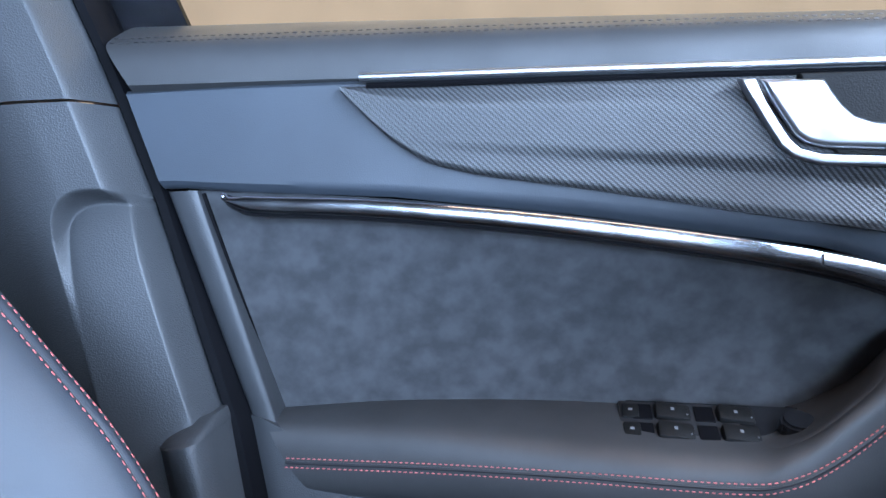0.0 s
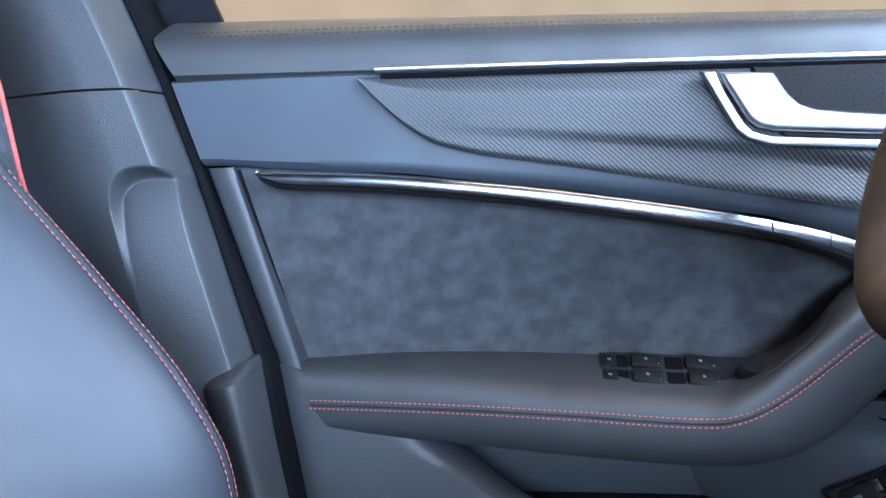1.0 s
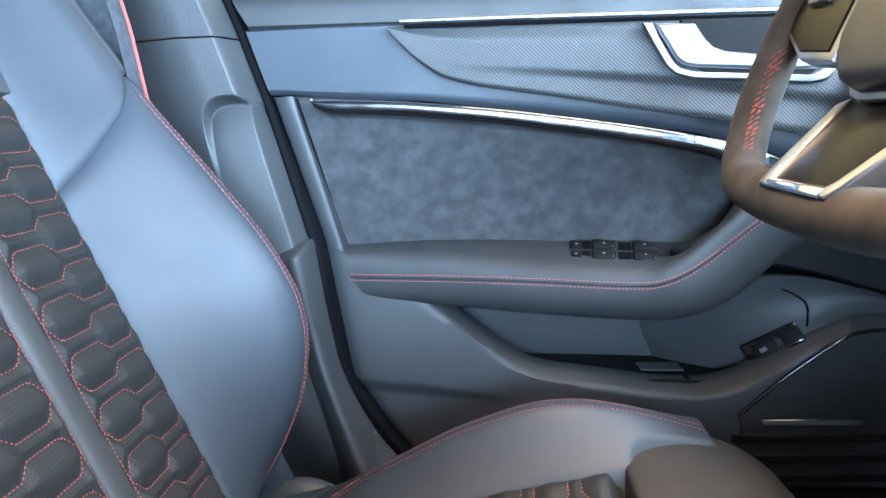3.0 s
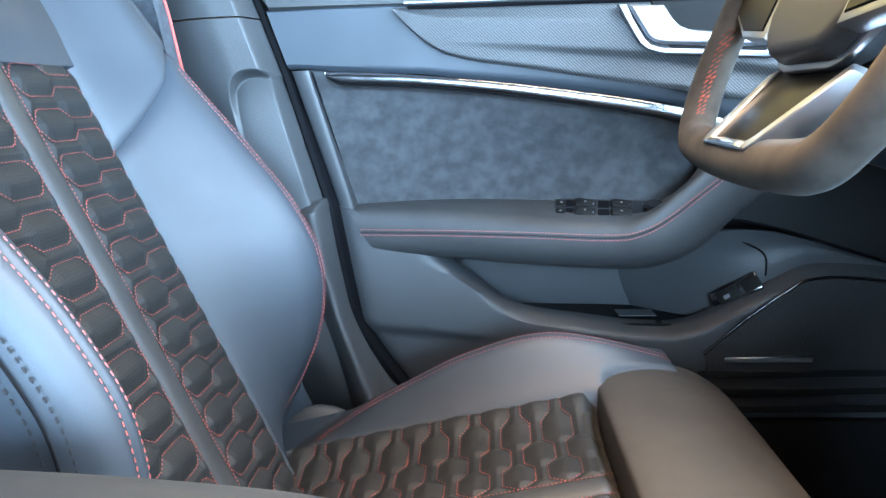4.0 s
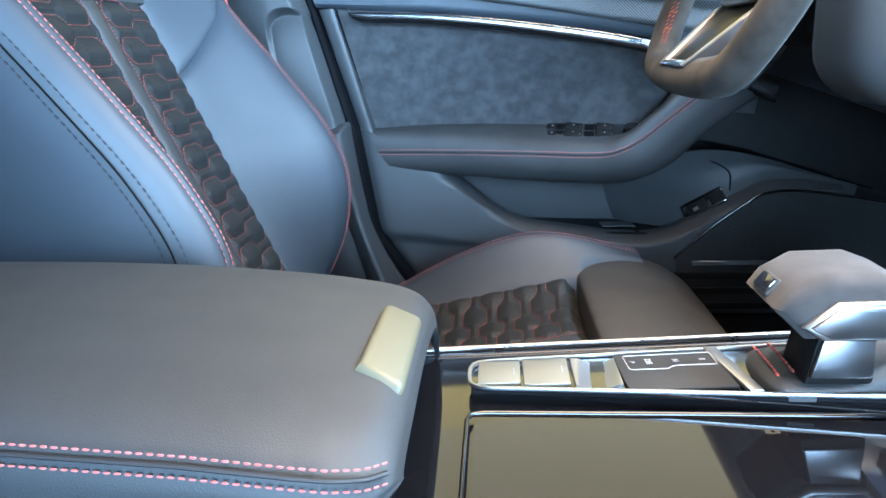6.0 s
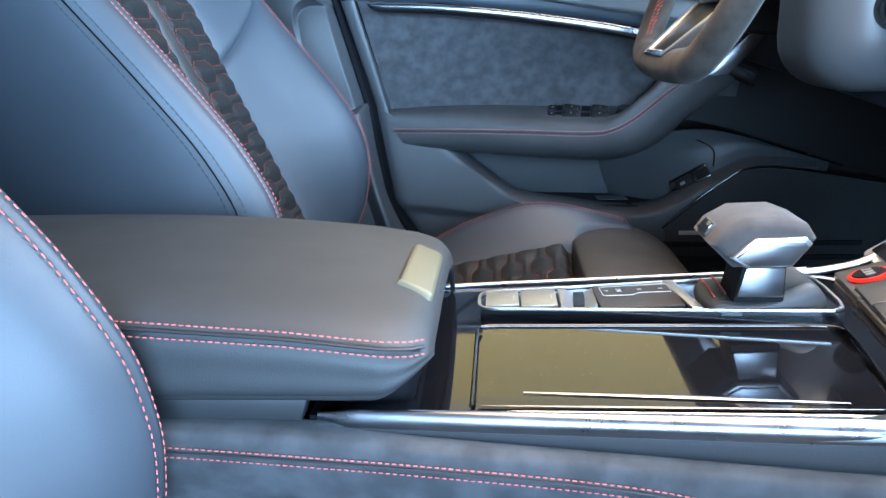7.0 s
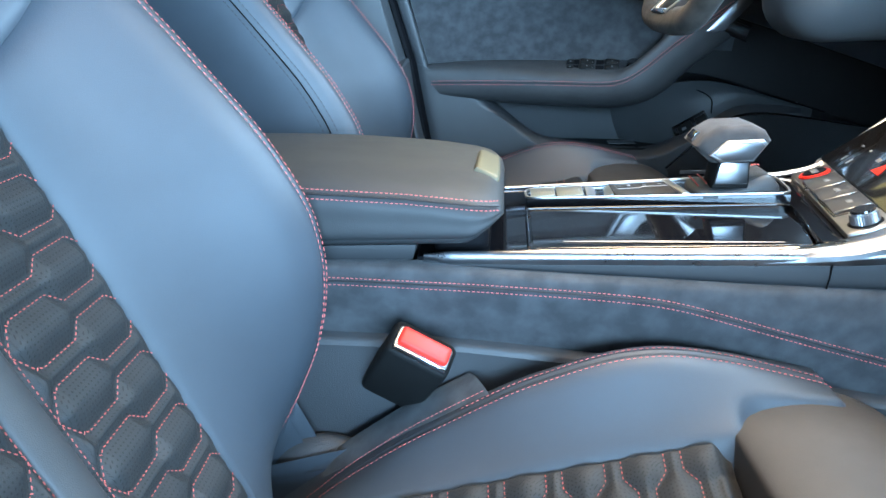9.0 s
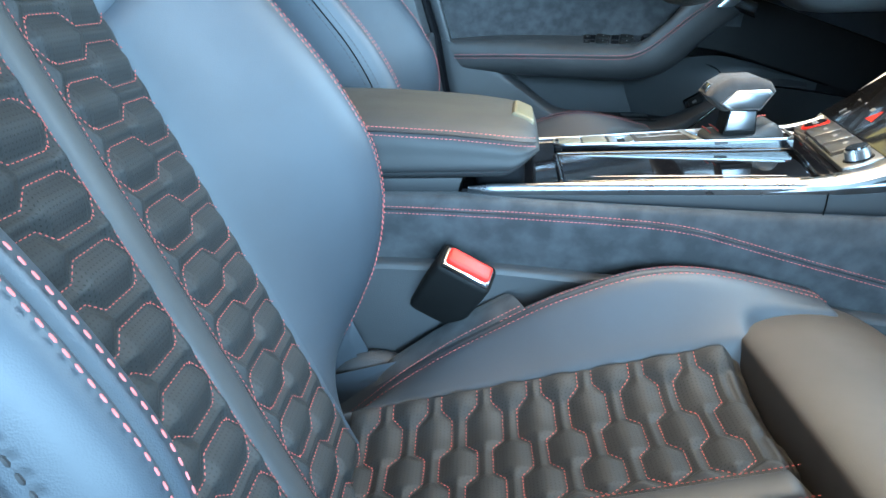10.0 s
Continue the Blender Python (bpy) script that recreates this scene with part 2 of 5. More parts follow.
def rbox(size, r=0.003, seg=2, m=None):
    """A box with rounded edges, centred, as a bmesh."""
    bm = bmesh.new()
    bmesh.ops.create_cube(bm, size=1.0, matrix=Matrix.Diagonal((*size, 1)))
    bmesh.ops.bevel(bm, geom=bm.edges[:], offset=min(r, min(size) * 0.49), segments=seg, affect="EDGES", profile=0.5)
    if m is not None:
        bmesh.ops.transform(bm, matrix=m, verts=bm.verts)
    return bm


def prism(outline, axis, depth, r=0.002, seg=2, m=None):
    """A plate: a flat outline (pairs) pushed along an axis and with rounded rims."""
    bm = bmesh.new()
    def at(p, d):
        return {"x": (d, p[0], p[1]), "y": (p[0], d, p[1]), "z": (p[0], p[1], d)}[axis]
    lo = [bm.verts.new(at(p, 0)) for p in outline]
    f = bm.faces.new(lo)
    got = bmesh.ops.extrude_face_region(bm, geom=[f])
    move = {"x": (depth, 0, 0), "y": (0, depth, 0), "z": (0, 0, depth)}[axis]
    bmesh.ops.translate(bm, vec=move, verts=[g for g in got["geom"] if isinstance(g, bmesh.types.BMVert)])
    bmesh.ops.recalc_face_normals(bm, faces=bm.faces)
    if r:
        es = [e for e in bm.edges if len(e.link_faces) == 2 and e.link_faces[0].normal.dot(e.link_faces[1].normal) < 0.2
              and (len(e.link_faces[0].verts) > 4 or len(e.link_faces[1].verts) > 4 or len(outline) <= 4)]
        bmesh.ops.bevel(bm, geom=es, offset=r, segments=seg, affect="EDGES", profile=0.5)
    if m is not None:
        bmesh.ops.transform(bm, matrix=m, verts=bm.verts)
    return bm


def smooth_step(a, b, x):
    t = np.clip((x - a) / (b - a), 0, 1)
    return t * t * (3 - 2 * t)


# ---- setting: ground, street, cabin shell ----
GROUND = mat("pale_paving", (0.19, 0.13, 0.075), 0.9, blotch=0.25, blotch_scale=0.8, grain=0.2, grain_scale=60)
PLASTER = mat("ochre_render", (0.30, 0.205, 0.115), 0.9, blotch=0.15, blotch_scale=1.2)
HEADLINER = mat("headliner_cloth", (0.10, 0.10, 0.10), 0.95, blotch=0.15, grain=0.3, grain_scale=900)
BODY_PAINT = mat("body_paint", (0.55, 0.55, 0.55), 0.25, coat=1.0, rough_var=0.03)

ground = finish("ground", [(-60, -60, 0), (60, -60, 0), (60, 60, 0), (-60, 60, 0)], [(0, 1, 2, 3)], GROUND)
tagged(ground, "sunlit sand-coloured paving round the car", "ground", kind="structure")
street_wall = part("wall_street", rbox((40, 0.4, 5.0), 0.02, 1, pose(2, 7.5, 2.5)), PLASTER, None)
tagged(street_wall, "sunlit ochre rendered wall seen through the window", "wall", kind="structure")

floor = part("floor", rbox((2.3, 1.5, 0.03), 0.005, 1, pose(0.1, 0, 0.255)), CARPET, None)
tagged(floor, "black carpeted car floor under the seats", "floor", kind="structure")
# headliner, left open above the added fill lamp
for x0, x1, y0, y1 in ((-1.0, 0.08, -0.64, 0.64), (0.08, 0.64, -0.64, -0.45), (0.08, 0.64, 0.45, 0.64)):
    rows = []
    for y in np.linspace(y0, y1, 5):
        rows.append([(x, y, 1.37 - 0.10 * (y / 0.62) ** 2 - 0.10 * ((x + 0.05) / 0.9) ** 2) for x in np.linspace(x0, x1, 4)])
    ceiling = sheet("ceiling", net(rows, 12, 12), HEADLINER, None, back=(0, 0, 0.03))
    tagged(ceiling, "dark cloth headliner under the car roof", "ceiling", kind="structure")
# unseen opaque panel, added to close the roof above the fill lamp
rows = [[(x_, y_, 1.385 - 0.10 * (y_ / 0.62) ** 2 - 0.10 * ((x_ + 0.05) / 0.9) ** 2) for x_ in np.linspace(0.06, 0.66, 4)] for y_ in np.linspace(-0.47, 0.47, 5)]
roof_cover = sheet("unseen_roof_panel", net(rows, 12, 12), PIANO, None, back=(0, 0, 0.008))
tagged(roof_cover, "unseen opaque gloss black panel added above the roof fill lamp", "roof glass", kind="structure")
tunnel = part("wall_front", rbox((0.05, 1.6, 0.75), 0.01, 1, pose(1.15, 0, 0.55)), CARPET, None)
tagged(tunnel, "black bulkhead behind the pedals", "wall", kind="structure")
# walls added to close the cabin's rear, so that no sun enters there
rear = part("wall_rear", rbox((0.06, 1.5, 1.0), 0.02, 1, pose(-1.0, 0, 0.75)), PLASTIC_DARK, None)
tagged(rear, "unseen dark wall closing the cabin's rear", "wall", kind="structure")
side = part("wall_rear_side", rbox((0.60, 0.06, 1.1), 0.02, 1, pose(-0.72, 0.80, 0.80)), PLASTIC_DARK, None)
tagged(side, "added dark wall closing the cabin's rear side", "wall", kind="structure")
side = part("wall_rear_side", rbox((0.60, 0.06, 1.1), 0.02, 1, pose(-0.72, -0.80, 0.80)), PLASTIC_DARK, None)
tagged(side, "added dark wall closing the cabin's rear side", "wall", kind="structure")
# unseen panel, added to keep outside light from the footwell
kick = part("trim_kick_panel", rbox((0.52, 0.04, 0.68), 0.01, 1, pose(0.88, -0.775, 0.60)), CARPET, None)
tagged(kick, "black footwell side trim", "trim", kind="structure")
sill = part("trim_sill", rbox((2.1, 0.10, 0.14), 0.02, 2, pose(0.1, -0.76, 0.33)), PLASTIC_DARK, None)
tagged(sill, "black plastic door sill", "sill", kind="structure")


# ---- driver's door ----
def rear_edge(z):
    """x of the door's rear edge at the height z."""
    return np.interp(z, [0.40, 0.462, 0.535, 0.687, 0.856, 0.934, 0.969, 1.1], [0.10, 0.052, 0.006, -0.016, -0.060, -0.085, -0.098, -0.15])


def y_up(x):
    return 0.735 - 0.065 * x


door = thing("car_door", "dark grey leather and suede driver's door, closed, with red-stitched armrest", "car door", (0.25, 0.8, 0.4))


def under(ob, parent):
    """Hang a mesh that was built in world coordinates under a thing, leaving it where it is."""
    ob.parent = parent
    at = Vector((0, 0, 0))
    up = parent
    while up is not None:
        at += up.location
        up = up.parent
    ob.location = -at
    return ob


X = np.linspace(0, 1, 40)
# leather cap along the window line
rows = []
for y, dz, dx, up in ((0.815, 0.964, 0.0, 1.0), (0.79, 0.966, 0.0, 0.75), (0.757, 0.966, 0.0, 0.22), (0.742, 0.963, 0.0, 0.0), (0.736, 0.952, 0.002, 0.0), (0.735, 0.934, 0.006, 0.0)):
    rows.append([(rear_edge(dz) + dx + 0.003, y - 0.0, dz + 0.027 * up), (0.10, y - 0.004, dz - 0.003 + 0.025 * up), (0.35, y - 0.02, dz - 0.010 + 0.021 * up), (0.80, y - 0.05, dz - 0.025 + 0.017 * up)])
cap = under(sheet("window_cap", net(rows, 40, 22), LEATHER_SOFT, None, "black leather cap with fine seam", back=(0, 0.01, -0.006)), door)
seam = spline([(rear_edge(0.96) + 0.004, 0.7430, 0.9650), (0.10, 0.7390, 0.9620), (0.35, 0.7230, 0.9550), (0.80, 0.6930, 0.9400)], 60)
under(stitches("stitching", [seam, seam + np.array((0, 0.0075, 0.0045))], BLACK_THREAD, None, "dark seam thread", dash=0.0036, gap=0.0022, r=0.0004), cap)


def low_of_upper(x):
    return np.interp(x, [-0.07, -0.035, 0.099, 0.23, 0.387, 0.478, 0.60, 0.80], [0.862, 0.859, 0.850, 0.833, 0.807, 0.778, 0.735, 0.66])


# upper panel between the cap and the metal strip
u = np.linspace(0, 1, 70)
v = np.linspace(0, 1, 26)
U, V = np.meshgrid(u, v)
Xp = -0.085 + U * 0.885
Zt = 0.9315 - 0.016 * np.clip(Xp, 0, 1)
Zb = low_of_upper(Xp)
Zp = Zt + (Zb - Zt) * V
Xp = Xp + (rear_edge(Zp) + 0.003 + 0.085) * (1 - U) ** 6
roll = smooth_step(0.93, 1.0, V) * 0.006 + smooth_step(0.04, 0.0, V) * 0.005
belly = 0.004 * np.sin(np.pi * np.clip((V - 0.45) / 0.55, 0, 1)) * smooth_step(0.08, 0.3, Xp)
Yp = y_up(Xp) + roll - belly
under(sheet("upper_panel", np.stack([Xp, Yp, Zp], -1), LEATHER_SKY_BLUE, None, back=(0, 0.012, 0)), door)


# carbon inlay with a fold that fades in towards the front
def carbon_low(x):
    return np.interp(x, [0.073, 0.080, 0.097, 0.109, 0.130, 0.165, 0.23, 0.338, 0.402, 0.475, 0.80], [0.924, 0.915, 0.897, 0.886, 0.872, 0.8625, 0.8515, 0.831, 0.820, 0.805, 0.742])


def fold_z(x):
    return np.interp(x, [0.07, 0.131, 0.23, 0.359, 0.474, 0.80], [0.90, 0.886, 0.878, 0.866, 0.847, 0.79])


u = np.linspace(0, 1, 150) ** 1.25
v = np.linspace(0, 1, 44)
U, V = np.meshgrid(u, v)
Xc = 0.0735 + U * 0.72
kern = np.exp(-np.linspace(-2, 2, 9) ** 2)
low = np.convolve(np.pad(carbon_low(Xc[0]), 4, mode="edge"), kern / kern.sum(), "valid")
Zt = 0.9265 - 0.016 * Xc
Zc = Zt + (low[None, :] - Zt) * V
amp = 0.0045 * smooth_step(0.11, 0.34, Xc)
fz = np.clip(fold_z(Xc), low[None, :] + 0.004, None)
above = np.clip((Zt - Zc) / np.maximum(Zt - fz, 1e-4), 0, 1)
below = np.clip((fz - Zc) / np.maximum(fz - low[None, :], 1e-4), 0, 1)
bump = np.where(Zc >= fz, amp * above ** 1.3, amp * (1 - smooth_step(0, 0.35, below) * 1.25 + 0.55 * smooth_step(0.35, 1.0, below)))
rim = 0.0025 * (1 - smooth_step(0, 0.07, V) * (1 - smooth_step(0.95, 1.0, V)))
Yc = y_up(Xc) - 0.0115 - bump + rim + 0.006 * smooth_step(0.3, 0.0, V)
under(sheet("carbon_inlay", np.stack([Xc, Yc, Zc], -1), CARBON, None, "dark grey carbon-weave inlay", back=(0, 0.014, 0), uv="xz", angle=60), door)
# bright strip under the window line
sp = spline([(0.087, 0.7195, 0.9300), (0.23, 0.712, 0.9275), (0.475, 0.697, 0.9215), (0.80, 0.675, 0.912)], 60)
under(tube("belt_strip", sp, 0.003, 0.0026, SATIN, None, "polished metal strip", n=12, up=(0, 0, 1), power=3), door)
under(tube("belt_strip_shadow_gap", sp + np.array((0.004, 0.003, -0.0052)), 0.002, 0.0022, RUBBER, None, n=6), door)

# opening lever with its frame; a flat dark plate stands for the recess's shade
lever_m = pose(0.326, 0.6960, 0, 0, 0, -3.7) @ pose(-0.326, 0, 0)   # follows the panel
cup = prism([(0.362, 0.9165), (0.372, 0.880), (0.385, 0.866), (0.480, 0.858), (0.500, 0.870), (0.505, 0.9135)], "y", 0.008, 0.001, 1, lever_m @ pose(0, -0.0008, 0))
under(part("recess_shade_plate", cup, PLASTIC_DARK, None, "flat dark plate for the shaded recess behind the lever"), door)
frame_o = [(0.326, 0.9150), (0.3335, 0.901), (0.341, 0.8875), (0.350, 0.8725), (0.358, 0.8655), (0.375, 0.8600), (0.43, 0.8560), (0.485, 0.8515), (0.500, 0.8545), (0.506, 0.8640), (0.498, 0.8650), (0.485, 0.8590), (0.43, 0.8628), (0.375, 0.8668), (0.362, 0.8705), (0.356, 0.8765), (0.350, 0.8860), (0.342, 0.900), (0.3355, 0.9145)]
under(part("handle_frame", prism(frame_o, "y", 0.010, 0.0018, 3, lever_m @ pose(0, -0.0030, 0)), SATIN, None, "satin metal handle frame"), door)
lever_o = [(0.3375, 0.9140), (0.3755, 0.9120), (0.380, 0.9045), (0.3855, 0.8965), (0.393, 0.8890), (0.404, 0.8850), (0.430, 0.8815), (0.470, 0.8775), (0.492, 0.8745), (0.497, 0.8690), (0.490, 0.8645), (0.470, 0.8640), (0.43, 0.8662), (0.376, 0.8705), (0.3650, 0.8735), (0.3580, 0.8790), (0.3515, 0.8895), (0.3440, 0.9020)]
under(part("door_lever", prism(lever_o, "y", 0.009, 0.0042, 4, lever_m @ pose(0, -0.0055, 0)), SATIN, None, "satin metal opening lever"), door)

# metal strip over the suede, with two seat memory keys let into it
ctrl = [(-0.012, 0.7305, 0.8560), (0.004, 0.728, 0.8495), (0.099, 0.7225, 0.8425), (0.23, 0.7155, 0.8260), (0.387, 0.707, 0.7970), (0.478, 0.704, 0.7640), (0.56, 0.704, 0.730)]
sp = spline(ctrl, 80)
w = np.interp(sp[:, 0], [-0.012, 0.004, 0.02, 0.387, 0.478, 0.56], [0.0008, 0.0056, 0.0060, 0.0075, 0.0110, 0.013])
strip = under(tube("metal_strip", sp, 0.005, w, STRIP_METAL, None, "satin metal strip sweeping along the door", n=14, up=(0, 0, 1), power=3), door)
# chrome line in place of the bright reflection along the strip's top
under(tube("strip_highlight", sp + np.array((0, -0.0030, 0)) + np.stack([0 * w, 0 * w, w * 0.72], -1), 0.0016, 0.0014, CHROME, None, "chrome line for the highlight on the upper edge", n=8), strip)
under(tube("strip_under_edge", sp + np.array((0, 0.003, -0.001)) - np.stack([0 * w, 0 * w, w], -1), 0.003, 0.0022, GLOSS, None, n=8), door)
for a, b in ((0.385, 0.421), (0.423, 0.456)):
    i0, i1 = int(np.argmin(abs(sp[:, 0] - a))), int(np.argmin(abs(sp[:, 0] - b)))
    run = sp[i0:i1 + 1]
    half = w[i0:i1 + 1, None] * np.array((0, 0, 1.0))
    face = np.stack([run + half * k_ + np.array((0, dy_, 0)) for k_, dy_ in ((0.86, -0.0040), (0.6, -0.0056), (0.0, -0.0060), (-0.25, -0.0058), (-0.30, -0.0040))])
    key = under(sheet("memory_key", face, STRIP_METAL, None, "satin metal memory key", back=(0, 0.002, 0)), strip)
    for i in (0, -1):
        under(tube("key_joint", np.stack([run[i] + half[i] * k_ + np.array((0, -0.0056, 0)) for k_ in (0.86, 0.3, -0.28)]), 0.0005, 0.0005, RUBBER, None, n=6, up=(0, 1, 0)), key)
    under(tube("key_joint", run - half * 0.30 + np.array((0, -0.0056, 0)), 0.0005, 0.0005, RUBBER, None, n=6), key)

# rear frame beside the suede
zz = np.linspace(0.860, 0.655, 24)
rows = []
for f, yy in ((0.0, 0.765), (0.02, 0.754), (0.5, 0.7495), (0.93, 0.750), (1.0, 0.758)):
    left = rear_edge(zz) + 0.004
    right = np.interp(zz, [0.655, 0.69, 0.80, 0.858], [0.012, 0.006, -0.020, -0.034])
    rows.append(np.stack([left + (right - left) * f, yy + np.interp(zz, [0.69, 0.858], [0.012, -0.008]), zz], -1))
under(sheet("rear_frame", net(rows, 24, 14), PLASTIC_FINE, None, back=(0, 0.02, 0)), door)

# suede insert
rows = [[(-0.036, 0.749, 0.861), (0.10, 0.738, 0.849), (0.23, 0.731, 0.832), (0.387, 0.722, 0.803), (0.55, 0.715, 0.750)],
        [(-0.022, 0.762, 0.80), (0.10, 0.757, 0.80), (0.23, 0.752, 0.785), (0.387, 0.745, 0.76), (0.55, 0.735, 0.725)],
        [(-0.010, 0.778, 0.742), (0.10, 0.776, 0.743), (0.225, 0.772, 0.738), (0.38, 0.762, 0.722), (0.55, 0.75, 0.70)],
        [(-0.002, 0.792, 0.684), (0.10, 0.791, 0.686), (0.22, 0.787, 0.684), (0.37, 0.776, 0.674), (0.55, 0.76, 0.67)]]
under(sheet("suede_insert", net(rows, 50, 24), SUEDE, None, "mottled black suede insert", back=(0, 0.008, 0)), door)
under(tube("insert_seam", spline([(-0.033, 0.7485, 0.858), (-0.020, 0.7605, 0.80), (-0.008, 0.7765, 0.742), (0.001, 0.790, 0.69)], 30), 0.0018, 0.0018, RUBBER, None, n=6, up=(0, 1, 0)), door)

# padded armrest that rises at the front to meet the strip
STITCH = [(0.014, 0.7545, 0.657), (0.13, 0.737, 0.656), (0.228, 0.720, 0.654), (0.32, 0.701, 0.652), (0.354, 0.6915, 0.6575), (0.388, 0.688, 0.676), (0.443, 0.688, 0.719), (0.53, 0.698, 0.778)]
ARM = [[(-0.002, 0.800, 0.688), (0.10, 0.800, 0.693), (0.22, 0.797, 0.691), (0.34, 0.788, 0.684), (0.388, 0.772, 0.684), (0.425, 0.752, 0.706), (0.455, 0.735, 0.745), (0.525, 0.735, 0.800)],
       [(-0.001, 0.772, 0.687), (0.11, 0.765, 0.688), (0.225, 0.757, 0.683), (0.33, 0.742, 0.676), (0.372, 0.728, 0.678), (0.408, 0.716, 0.706), (0.445, 0.712, 0.752), (0.525, 0.718, 0.806)],
       [(0.002, 0.758, 0.680), (0.115, 0.745, 0.679), (0.228, 0.729, 0.673), (0.325, 0.709, 0.669), (0.362, 0.698, 0.679), (0.398, 0.692, 0.706), (0.447, 0.690, 0.746), (0.53, 0.700, 0.802)],
       STITCH,
       [(0.030, 0.7575, 0.634), (0.14, 0.742, 0.630), (0.235, 0.724, 0.626), (0.335, 0.705, 0.624), (0.375, 0.696, 0.631), (0.41, 0.692, 0.652), (0.455, 0.692, 0.694), (0.54, 0.702, 0.752)],
       [(0.045, 0.774, 0.624), (0.145, 0.760, 0.618), (0.24, 0.745, 0.611), (0.345, 0.728, 0.607), (0.392, 0.716, 0.616), (0.43, 0.708, 0.638), (0.475, 0.706, 0.680), (0.555, 0.712, 0.736)],
       [(0.055, 0.800, 0.630), (0.15, 0.800, 0.624), (0.245, 0.795, 0.617), (0.35, 0.780, 0.612), (0.40, 0.765, 0.620), (0.44, 0.752, 0.642), (0.485, 0.742, 0.684), (0.56, 0.738, 0.740)]]
armrest = under(sheet("armrest", net(ARM, 90, 48), LEATHER_SOFT, None, "padded black leather armrest", back=(0, 0.006, 0)), door)
seam = spline(STITCH, 160) + np.array((0, -0.0006, 0))
under(tube("armrest_seam", seam + np.array((0, 0.0006, 0.0)), 0.0012, 0.0014, BLACK_THREAD, None, "sunk seam", n=6), armrest)
under(stitches("red_stitching", [seam + np.array((0.0006, -0.0001, 0.0034)), seam + np.array((-0.0006, -0.0003, -0.0034))], PALE_RED, None, "twin rows of red thread", dash=0.0025, gap=0.0016, r=0.00052), armrest)
# flat metal end of the grip
tip = prism([(0.488, 0.735), (0.500, 0.733), (0.519, 0.736), (0.556, 0.774), (0.566, 0.79), (0.545, 0.79), (0.526, 0.773)], "y", 0.006, 0.002, 2, pose(0, 0.6905, 0))
under(part("grip_end", tip, SATIN, None, "brushed metal grip end"), door)

# window switches in the armrest, on a plate that tilts towards the seat
sw_m = Matrix.Translation((0.326, 0.7475, 0.6772)) @ pose(0, 0, 0, 19, 2, -8)
plate = under(part("switch_plate", rbox((0.150, 0.056, 0.006), 0.002, 2, sw_m @ pose(0.014, 0, -0.0015)), GLOSS, None, "black switch plate"), door)
under(part("switch_rim", rbox((0.084, 0.048, 0.003), 0.001, 2, sw_m @ pose(-0.024, 0.001, 0.0005)), FASCIA, None, "satin grey switch surround"), door)
for k in range(4):
    x, y = (-0.028, 0.016)[k % 2], (-0.0105, 0.0120)[k // 2]
    rocker = under(part("window_switch", rbox((0.026, 0.017, 0.009), 0.003, 2, sw_m @ pose(x, y, 0.0015, 5, 6, 0)), PLASTIC_DARK, None, "rocker switch with white symbol"), door)
    under(part("symbol", rbox((0.0024, 0.0030, 0.0004), 0.0001, 1, sw_m @ pose(x, y, 0.0060, 5, 6, 0)), DIM_MARK, None), rocker)
    under(part("pilot_light", rbox((0.0012, 0.0012, 0.0008), 0.0003, 1, sw_m @ pose(x + 0.010, y - 0.005, 0.0052, 5, 6, 0)), DIM_MARK, None), rocker)
    under(part("switch_well", rbox((0.014, 0.018, 0.0012), 0.0004, 1, sw_m @ pose(x - 0.0215, y, 0.0022)), RUBBER, None), plate)
for k in range(2):
    lock = under(part("lock_key", rbox((0.013, 0.0165, 0.006), 0.002, 2, sw_m @ pose(-0.058, (-0.0105, 0.0120)[k], 0.0010)), PLASTIC_DARK, None, "black lock key"), door)
    under(part("symbol", rbox((0.0030, 0.0028, 0.0006), 0.0002, 1, sw_m @ pose(-0.058, (-0.0105, 0.0120)[k], 0.0040)), DIM_MARK, None), lock)
bm = bmesh.new()
bmesh.ops.create_cone(bm, cap_ends=True, segments=28, radius1=0.0135, radius2=0.012, depth=0.012, matrix=sw_m @ pose(0.054, -0.004, 0.008))
bmesh.ops.bevel(bm, geom=[e for e in bm.edges if len(e.link_faces) == 2 and e.calc_face_angle() > 1.0], offset=0.002, segments=2, affect="EDGES")
under(part("mirror_knob", bm, GLOSS, None, "gloss black mirror knob"), door)


# lower door: panel with a rounded lip round the map pocket
def lip(x):
    return np.interp(x, [-0.1, 0.02, 0.05, 0.095, 0.125, 0.161, 0.190, 0.215, 0.25, 0.29, 0.35, 0.41, 0.45, 0.50, 0.567, 0.65, 0.80], [0.700, 0.690, 0.655, 0.640, 0.618, 0.590, 0.563, 0.549, 0.541, 0.536, 0.526, 0.522, 0.531, 0.560, 0.598, 0.603, 0.585])


u = np.linspace(0, 1, 110)
v = np.linspace(0, 1, 40)
U, V = np.meshgrid(u, v)
x0 = 0.005 + U * 0.675
kern = np.ones(5) / 5
top = np.convolve(np.pad(lip(x0[0]), 2, mode="edge"), kern, "valid")
Zl = 0.40 + (top[None, :] - 0.40) * V
Xl = x0 + (rear_edge(Zl) + 0.004 - 0.005) * (1 - U) ** 5
fall = (top[None, :] - Zl)
Yl = 0.757 - 0.02 * Xl + 0.020 * np.clip(1 - fall / 0.015, 0, 1) ** 1.15 * smooth_step(0.08, 0.13, Xl) + 0.012 * np.exp(-(Xl - rear_edge(Zl)) / 0.006)
crease = 0.53 - 0.11 * Xl
